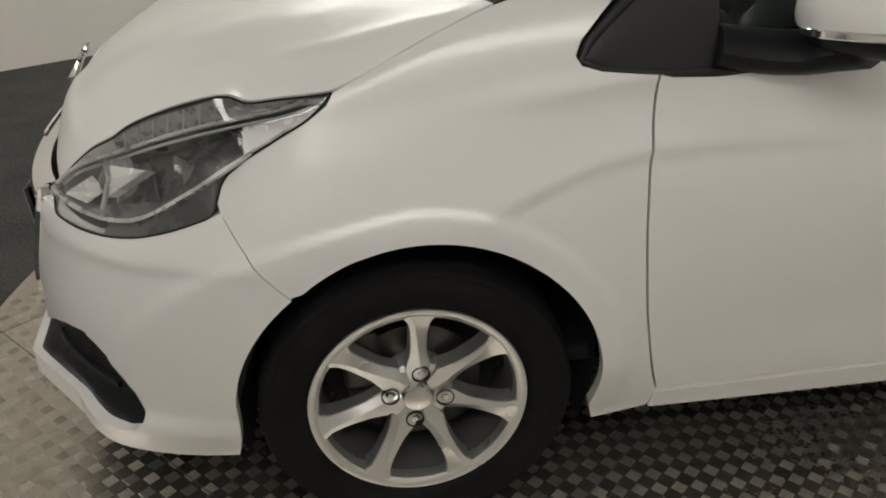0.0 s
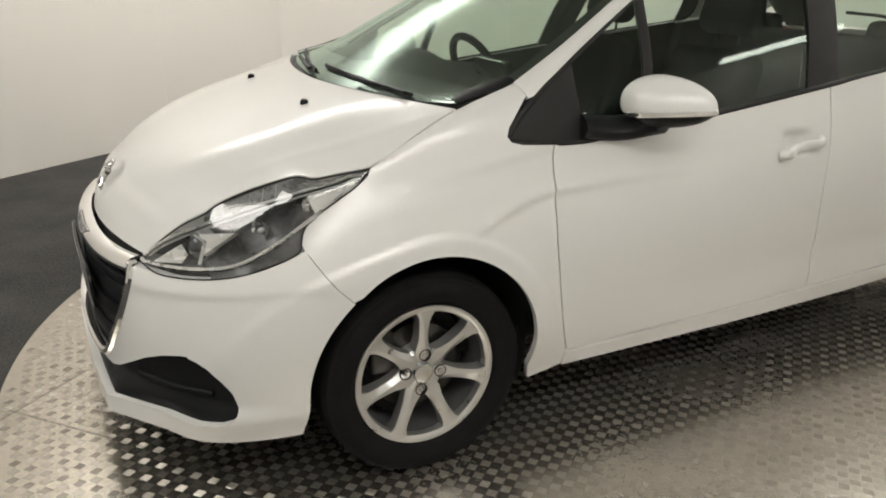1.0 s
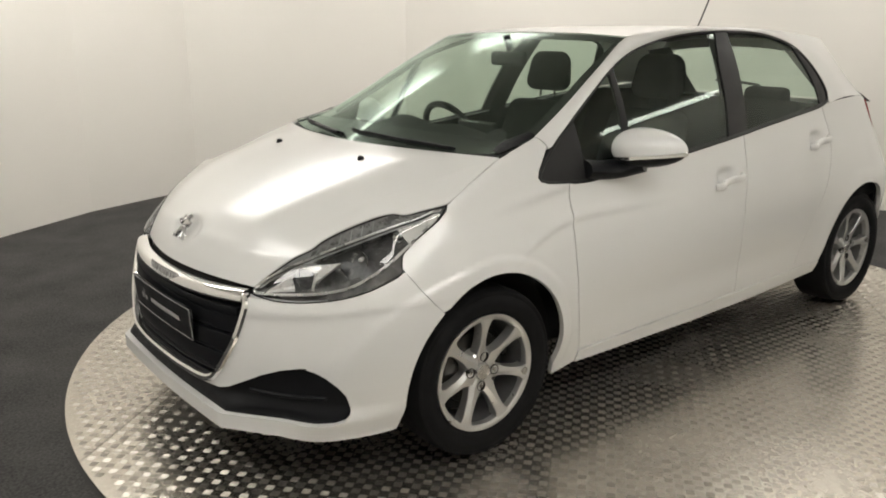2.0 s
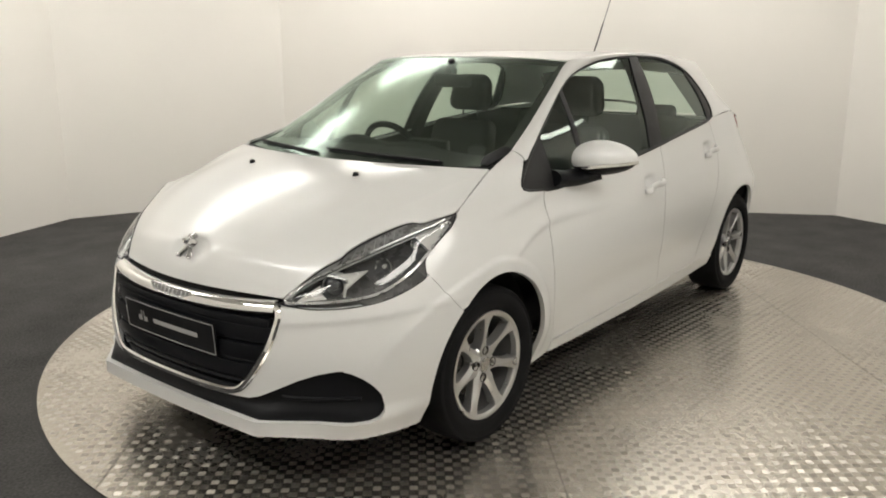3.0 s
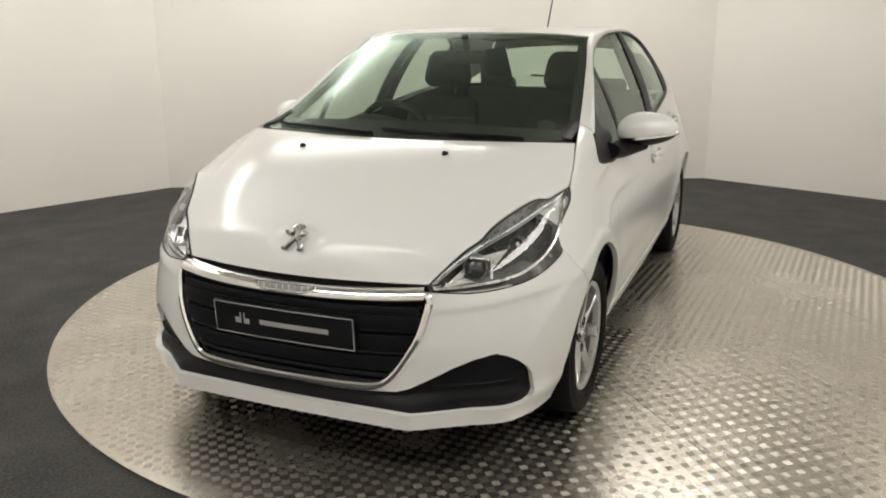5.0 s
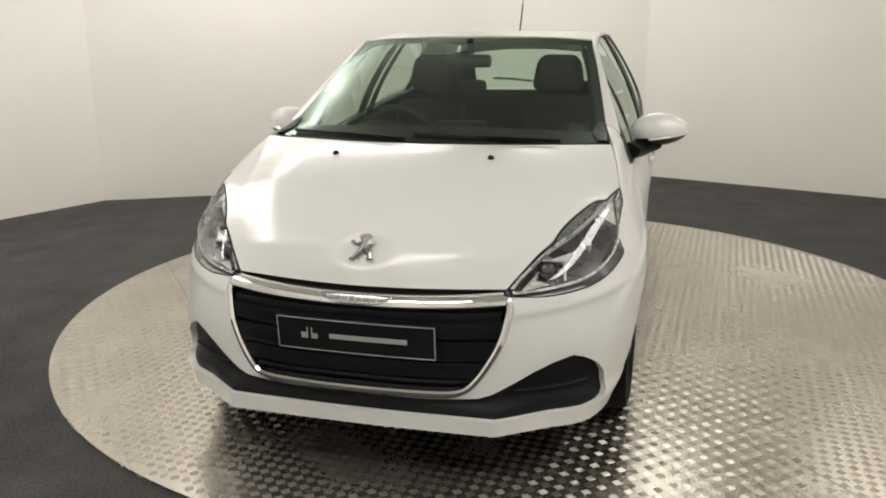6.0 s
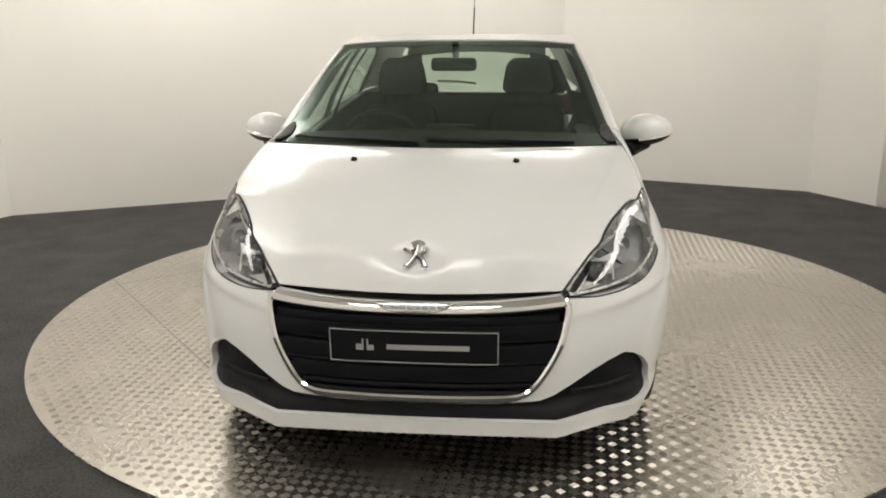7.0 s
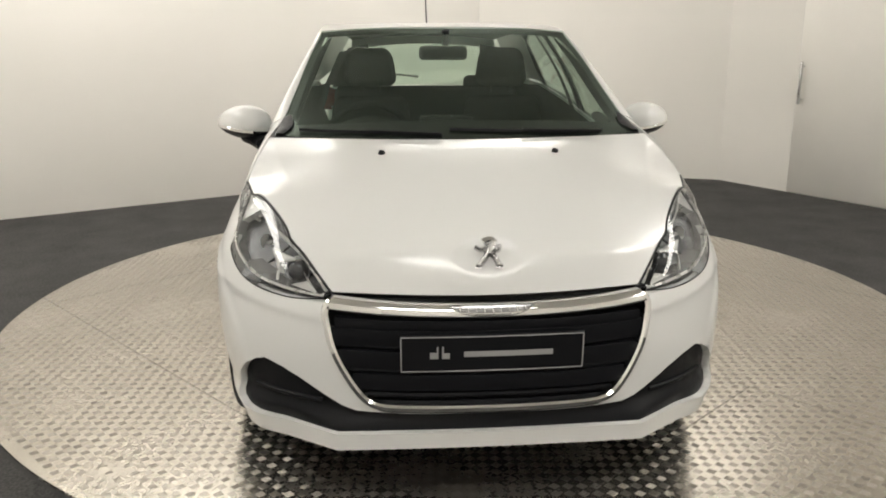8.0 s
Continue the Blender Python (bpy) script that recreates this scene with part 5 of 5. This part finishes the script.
# ---- wheels ----
def build_wheel():
    """An alloy wheel about the origin, outer face towards +y."""
    tyre_pf = [(0.196, -0.085), (0.215, -0.096), (0.25, -0.099), (0.272, -0.094), (0.289, -0.080), (0.2925, -0.055), (0.294, 0.0), (0.2925, 0.055), (0.289, 0.080), (0.282, 0.091), (0.272, 0.0935),
               (0.269, 0.0925), (0.255, 0.098), (0.245, 0.0995), (0.240, 0.0985), (0.222, 0.096), (0.210, 0.089), (0.204, 0.078), (0.196, 0.070)]
    tyre = lathe(tyre_pf, 72)
    lip = lathe([(0.188, 0.060), (0.1915, 0.071), (0.2015, 0.0755), (0.2040, 0.081), (0.2030, 0.086), (0.1975, 0.0865), (0.190, 0.0835), (0.1845, 0.0800), (0.1830, 0.074), (0.1815, 0.058)], 72)
    barrel = lathe([(0.187, -0.08), (0.19, -0.06), (0.178, 0.0), (0.180, 0.04), (0.1812, 0.057)], 72)
    # seven spokes: flat blades with an off-centre ridge, flared at the rim and run together round the hub
    spoke_half = curve((0.030, 0.0125), (0.050, 0.0205), (0.064, 0.0245), (0.085, 0.0190), (0.11, 0.0160), (0.14, 0.0162), (0.168, 0.0195), (0.184, 0.029), (0.195, 0.040))
    spoke_face = curve((0.030, 0.063), (0.060, 0.066), (0.11, 0.0735), (0.16, 0.0795), (0.182, 0.0825), (0.196, 0.0845))
    spokes = []
    for k in range(7):
        ang = radians(91 + 360 / 7 * k)
        er, et = Vector((math.cos(ang), 0, math.sin(ang))), Vector((-math.sin(ang), 0, math.cos(ang)))
        bm = bmesh.new()
        rows = []
        for i in range(15):
            t = i / 14
            r = 0.030 + 0.164 * t
            half, top = spoke_half(r), spoke_face(r)
            ridge = 0.45 - 0.95 * t
            fall = 0.010 * math.sin(math.pi * min(1.0, 0.15 + t * 0.95)) + 0.001
            row = []
            for s, y in ((-1.0, top - 0.042), (-1.0, top - 0.0035), (-0.93, top - 0.0012), (ridge - 0.05, top), (ridge + 0.05, top - 0.0006), (0.90, top - fall), (1.0, top - fall - 0.003), (1.0, top - 0.042)):
                row.append(bm.verts.new(er * r + et * half * s + Vector((0, y, 0))))
            rows.append(row)
        for a, b in zip(rows, rows[1:]):
            for j in range(7):
                bm.faces.new([a[j], a[j + 1], b[j + 1], b[j]])
        bmesh.ops.recalc_face_normals(bm, faces=bm.faces)
        outward(bm, (0, 1, 0))
        spokes.append(sharpen(bm, 14))
    hub = lathe([(0.0, 0.052), (0.03, 0.053), (0.033, 0.0585), (0.048, 0.0595), (0.060, 0.0585), (0.068, 0.050), (0.070, 0.0)], 42)
    cap = lathe([(0.0, 0.0735), (0.018, 0.0732), (0.027, 0.071), (0.0295, 0.067), (0.0295, 0.05)], 32)
    bolts = []
    for k in range(4):
        a = radians(45 + 52 + 90 * k)
        at_bolt = Vector((0.0515 * math.cos(a), 0.0, 0.0515 * math.sin(a)))
        well = lathe([(0.0172, 0.0615), (0.0176, 0.0675), (0.0160, 0.0685), (0.0148, 0.0660), (0.0145, 0.050), (0.0, 0.050)], 22)
        bmesh.ops.translate(well, vec=at_bolt, verts=well.verts)
        head = lathe([(0.0, 0.0665), (0.0070, 0.0660), (0.0098, 0.0610), (0.0100, 0.050)], 6)
        bmesh.ops.translate(head, vec=at_bolt, verts=head.verts)
        bolts.append((well, head))
    root = empty("wheel", car)
    part("tyre", tyre, RUBBER, root, "black road tyre")
    part("rim_lip", lip, ALLOY, root)
    part("barrel", barrel, BARREL, root, "inner alloy barrel with shade put into its colour")
    for s in spokes:
        part("spoke", s, ALLOY, root)
    part("hub", hub, ALLOY, root)
    part("centre_cap", cap, SATIN, root)
    for well, head in bolts:
        part("bolt_well", well, STEEL, root)
        part("bolt", head, SATIN, root)
    part("brake_disc", lathe([(0.05, 0.01), (0.125, 0.012), (0.128, 0.004), (0.128, -0.008), (0.05, -0.01)], 48), STEEL, root)
    part("caliper", box(0.10, 0.0, 0.06, 0.07, 0.05, 0.13, 0.012), STEEL, root)
    bm = lathe([(0.03, -0.03), (0.165, -0.03), (0.17, -0.05)], 40)
    part("back_plate", bm, DARK, root)
    return root


wheel = build_wheel()
tagged(wheel, "seven-spoke silver alloy wheel with black tyre")
wheel.matrix_basis = pose(0.006, 0.733, 0.2930, 0, 0, -1)
for x, y, turn, rot in ((AXLE_R, 0.725, 0, 17), (0.012, -0.733, 179, 25), (AXLE_R, -0.725, 180, 40)):
    copy_thing(wheel, pose(x, y, 0.2930, 0, 0, turn) @ pose(0, 0, 0, 0, rot, 0))


# ---- mirrors, handles, trim ----
def build_mirror(side):
    root = tagged(empty("door_mirror", car), "white door mirror with black foot and clear indicator strip")
    c = Vector((-0.690, 0.885, 0.977))

    def cap(lat, lon):
        # a pebble with a flat rear and fuller inner end
        a, b = math.cos(lat), math.sin(lat)
        x = 0.092 * a * math.cos(lon)
        y = 0.122 * a * math.sin(lon)
        z = (0.078 if b > 0 else 0.064) * math.copysign(abs(b) ** 0.9, b)
        if x < 0:
            x *= 0.55
        taper = 1.0 - 0.12 * (y / 0.128) - 0.04 * (y / 0.128) ** 2
        return c + Vector((x * (0.9 + 0.1 * taper) - 0.50 * max(0, y) - 0.25 * min(0, y), y, z * taper + 0.004))

    # the cap's lower edge rises towards the outer end
    brim = lambda lon: -0.24 + 0.17 * math.sin(lon)
    up = grid(14, 33, lambda u, v: cap(brim(2 * math.pi * v) + (math.pi / 2 - brim(2 * math.pi * v)) * u, 2 * math.pi * v))
    part("cap", sided(outward(up, (0, 0, 1)), side), PAINT, root)
    dn = grid(10, 33, lambda u, v: (cap(brim(2 * math.pi * v) - (math.pi / 2 + brim(2 * math.pi * v)) * u, 2 * math.pi * v) - c) * 0.985 + c)
    part("lower_shell", sided(outward(dn, (0, 0, -1)), side), BLACK, root)
    strip = [cap(brim(lon) - 0.07, lon) + (cap(brim(lon) - 0.07, lon) - c).normalized() * 0.001 for lon in np.linspace(radians(-25), radians(112), 28)]
    part("indicator_strip", sided(sweep(strip, rect_profile(0.006, 0.013, 0.002)), side), CHROME, root, "clear indicator strip")
    arm = sweep(spline([c + Vector((-0.01, -0.02, -0.045)), c + Vector((0.03, -0.08, -0.066)), c + Vector((0.10, -0.115, -0.072)), c + Vector((0.19, -0.135, -0.062))], 12),
                [(0.062 * math.cos(a), 0.035 * math.sin(a)) for a in np.linspace(0, 2 * math.pi, 12, endpoint=False)])
    part("foot", sided(arm, side), BLACK, root)
    gl = lathe([(0.0, 0.001), (0.9, 0.0)], 28)
    bmesh.ops.scale(gl, vec=(0.075, 1, 0.052), verts=gl.verts)
    bmesh.ops.transform(gl, matrix=Matrix.Translation(c + Vector((-0.047, 0.0, 0.008))) @ pose(0, 0, 0, 0, 0, 90), verts=gl.verts)
    part("mirror_glass", sided(gl, side), CHROME, root, "silvered mirror glass")


for side in (1, -1):
    build_mirror(side)
    for door, x, z, length in ((doors[side][0], -1.305, 0.791, 0.19), (doors[side][1], -2.08, 0.882, 0.19)):
        tilt = 0.16
        pts = []
        for t in np.linspace(-0.5, 0.5, 15):
            p = wrap(x + length * t, z - tilt * length * t)
            pts.append(p + Vector((0, 0.008 + 0.023 * (1 - (2 * t) ** 8), 0)))
        bm = sweep(pts, [(0.0150 * math.cos(a), 0.009 * math.sin(a)) for a in np.linspace(0, 2 * math.pi, 12, endpoint=False)], normal=(0, 1, 0.12))
        part("handle", sided(bm, side), PAINT, door)


def build_plate():
    """A blank show plate: pale border and bars in place of lettering."""
    root = tagged(empty("show_plate", car), "black show plate with thin pale border and pale bars")
    tilt = pose(0.786, 0, 0.4825, 0, 4, 0)
    w, h = 0.262, 0.0555

    def at(y, z, lift=0.0):
        return tilt @ Vector((lift - 0.10 * y * y, y, z))

    slab = grid(15, 3, lambda u, v: at(-w + 2 * w * u, -h + 2 * h * v))
    plate = part("plate", rimmed(outward(slab, (1, 0, 0)), 0.006, 0.001), PLATEBLACK, root)
    for pts in ([(-w + 0.003, h - 0.003), (w - 0.003, h - 0.003)], [(-w + 0.003, -h + 0.003), (w - 0.003, -h + 0.003)], [(-w + 0.003, -h + 0.003), (-w + 0.003, h - 0.003)], [(w - 0.003, -h + 0.003), (w - 0.003, h - 0.003)]):
        (y0, z0), (y1, z1) = pts
        path = [at(y0 + (y1 - y0) * t, z0 + (z1 - z0) * t, 0.002) for t in np.linspace(0, 1, 13)]
        part("border_line", sweep(path, rect_profile(0.0035, 0.0012, 0.0003), normal=(1, 0, 0)), PRINT, plate)
    for y0, y1, z0, z1 in ((-0.178, -0.154, -0.014, 0.006), (-0.159, -0.154, -0.006, 0.024), (-0.144, -0.139, -0.014, 0.024), (-0.139, -0.122, -0.014, 0.004), (-0.082, 0.172, -0.009, 0.008)):
        bar = grid(9, 2, lambda u, v: at(y0 + (y1 - y0) * u, z0 + (z1 - z0) * v, 0.0022))
        part("print_bar", outward(bar, (1, 0, 0)), PRINT, plate)


build_plate()


def build_wipers():
    for y0, y1, lift in ((0.52, -0.05, 0.0), (-0.08, -0.60, 0.0)):
        pts = []
        for t in np.linspace(0, 1, 16):
            y = y0 + (y1 - y0) * t
            pts.append(screen_f(0.4 / 24 + 0.9 / 24 * t, abs(y) / 0.69) + Vector((0, 0, 0.010)))
            pts[-1].y = y
        root = empty("wiper", car)
        tagged(root, "black windscreen wiper at rest")
        part("blade", sweep(pts, [(-0.006, -0.007), (0.006, -0.007), (0.003, 0.004), (-0.003, 0.004)]), BLACK, root)
        arm = [p + Vector((0.022, 0, 0.006)) for p in pts[:9]]
        part("arm", sweep(arm, rect_profile(0.014, 0.008, 0.002)), BLACK, root)


build_wipers()
st = lathe([(0.0, 0.0), (0.036, 0.0)], 24)
spot = screen_f(4 / 24, 20 / 24)
bmesh.ops.transform(st, matrix=Matrix.Translation(spot + Vector((-0.006, -0.004, -0.004))) @ Vector((0.55, 0.25, 0.8)).to_track_quat("Y", "Z").to_matrix().to_4x4(), verts=st.verts)
part("screen_sticker", st, DARK, car, "small round dark sticker inside the screen")
ant = empty("aerial", car)
tagged(ant, "thin black roof aerial")
part("mast", sweep([Vector((-2.22, 0, 1.405)), Vector((-2.255, 0, 1.46)), Vector((-2.325, 0, 1.58))], circle_profile(0.0042, 8), normal=(0, 1, 0)), BLACK, ant)
part("whip", sweep([Vector((-2.32, 0, 1.572)), Vector((-2.455, 0, 1.80))], circle_profile(0.0022, 6), normal=(0, 1, 0)), BLACK, ant)
part("base", box(-2.20, 0, 1.405, 0.07, 0.035, 0.018, 0.008), BLACK, ant)


# ---- cabin ----
def build_cabin():
    # dashboard from the scuttle back, with binnacle hood before the wheel

    def dash(u, v):
        y = 0.66 * (2 * v - 1)
        x = -0.17 - 0.56 * u
        z = 0.968 + 0.012 * math.sin(math.pi * u) - 0.30 * max(0, u - 0.72) / 0.28 - 0.03 * (y / 0.66) ** 2
        z += 0.055 * math.exp(-((y + 0.35) / 0.16) ** 2 - ((u - 0.62) / 0.16) ** 2)
        z += 0.03 * math.exp(-(y / 0.14) ** 2 - ((u - 0.66) / 0.14) ** 2)
        return Vector((x, y, z))

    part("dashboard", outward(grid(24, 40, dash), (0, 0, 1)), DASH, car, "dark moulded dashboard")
    screen = part("dash_display", box(-0.665, -0.009, 0.975, 0.03, 0.235, 0.075, 0.012, 3), DASH, car, "black touch display on the dashboard")
    edge_line = [Vector((-0.648, y, 1.009 - 0.5 * max(0.0, abs(y + 0.009) - 0.105))) for y in np.linspace(-0.122, 0.104, 16)]
    part("display_edge", sweep(edge_line, circle_profile(0.0022, 6), normal=(1, 0, 0)), SATIN, screen)
    wheel_root = tagged(empty("steering_wheel", car), "dark steering wheel")
    m = pose(-0.80, -0.35, 0.905, 0, -65, 0)
    ring = sweep([m @ Vector((0.17 * math.cos(a), 0.18 * math.sin(a), 0)) for a in np.linspace(0, 2 * math.pi, 40, endpoint=False)], circle_profile(0.016, 8), closed=True, normal=m.to_3x3() @ Vector((0, 0, 1)))
    part("rim", ring, DASH, wheel_root)
    part("boss", box(*m.translation, 0.10, 0.14, 0.05, 0.02, 3, m=m.to_3x3().to_4x4()), DASH, wheel_root)
    for a in (0, 180, 270):
        e = Vector((0.16 * math.sin(radians(a)), 0.17 * math.cos(radians(a)), 0))
        part("spoke", sweep([m @ (e * 0.2), m @ e], rect_profile(0.04, 0.015, 0.003), normal=m.to_3x3() @ Vector((0, 0, 1))), DASH, wheel_root)

    def seat(name, x, y, width, head=True):
        root = empty(name, car)
        tagged(root, "dark cloth car seat with headrest")
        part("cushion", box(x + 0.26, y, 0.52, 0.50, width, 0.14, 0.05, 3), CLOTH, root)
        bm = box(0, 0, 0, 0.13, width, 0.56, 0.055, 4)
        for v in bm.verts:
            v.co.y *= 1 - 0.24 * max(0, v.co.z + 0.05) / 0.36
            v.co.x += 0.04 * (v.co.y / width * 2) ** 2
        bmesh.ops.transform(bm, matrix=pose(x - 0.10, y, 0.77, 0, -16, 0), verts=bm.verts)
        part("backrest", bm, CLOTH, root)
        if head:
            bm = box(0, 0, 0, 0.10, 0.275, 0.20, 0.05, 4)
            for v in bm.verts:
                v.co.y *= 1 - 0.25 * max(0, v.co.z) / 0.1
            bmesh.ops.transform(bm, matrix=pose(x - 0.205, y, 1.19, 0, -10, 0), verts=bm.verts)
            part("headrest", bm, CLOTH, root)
            for dy in (-0.05, 0.05):
                part("post", sweep([Vector((x - 0.19, y + dy, 1.06)), Vector((x - 0.20, y + dy, 1.15))], circle_profile(0.006, 6), normal=(0, 1, 0)), DASH, root)

    seat("front_seat", -1.25, 0.345, 0.48)
    seat("front_seat", -1.25, -0.345, 0.48)
    bench = tagged(empty("rear_bench", car), "dark cloth rear bench with low headrests")
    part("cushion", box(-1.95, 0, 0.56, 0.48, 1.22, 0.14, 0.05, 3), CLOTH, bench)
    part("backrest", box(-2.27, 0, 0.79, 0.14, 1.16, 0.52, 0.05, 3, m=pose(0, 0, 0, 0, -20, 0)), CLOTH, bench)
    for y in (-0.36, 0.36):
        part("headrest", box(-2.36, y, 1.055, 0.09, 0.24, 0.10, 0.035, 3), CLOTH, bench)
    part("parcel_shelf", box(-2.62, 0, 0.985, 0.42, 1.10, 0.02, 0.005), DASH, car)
    for side in (1, -1):
        lin = grid(10, 6, lambda u, v: wrap(-2.2 - 0.85 * u, 0.55 + 0.49 * v, 0.05))
        part("boot_lining", sided(outward(lin, (0, -1, 0)), side), DASH, car)
    mirror = tagged(empty("inside_mirror", car), "dark rear-view mirror on the windscreen")
    part("shell", box(-0.845, -0.010, 1.273, 0.035, 0.218, 0.062, 0.02, 3), BLACK, mirror)
    part("stem", sweep([Vector((-0.82, 0, 1.372)), Vector((-0.845, 0, 1.31))], circle_profile(0.016, 8), normal=(0, 1, 0)), BLACK, mirror)
    # sticker on the glass and door linings
    for side in (1, -1):
        for x0, x1 in ((-0.45, -1.44), (-1.50, -2.15)):
            lin = grid(12, 6, lambda u, v: wrap(x0 + (x1 - x0) * u, 0.32 + (belt(x0 + (x1 - x0) * u) - 0.005 - 0.32) * v, 0.075 - 0.03 * v))
            part("door_lining", sided(outward(lin, (0, -1, 0)), side), DASH, doors[side][0 if x0 > -1 else 1])


build_cabin()
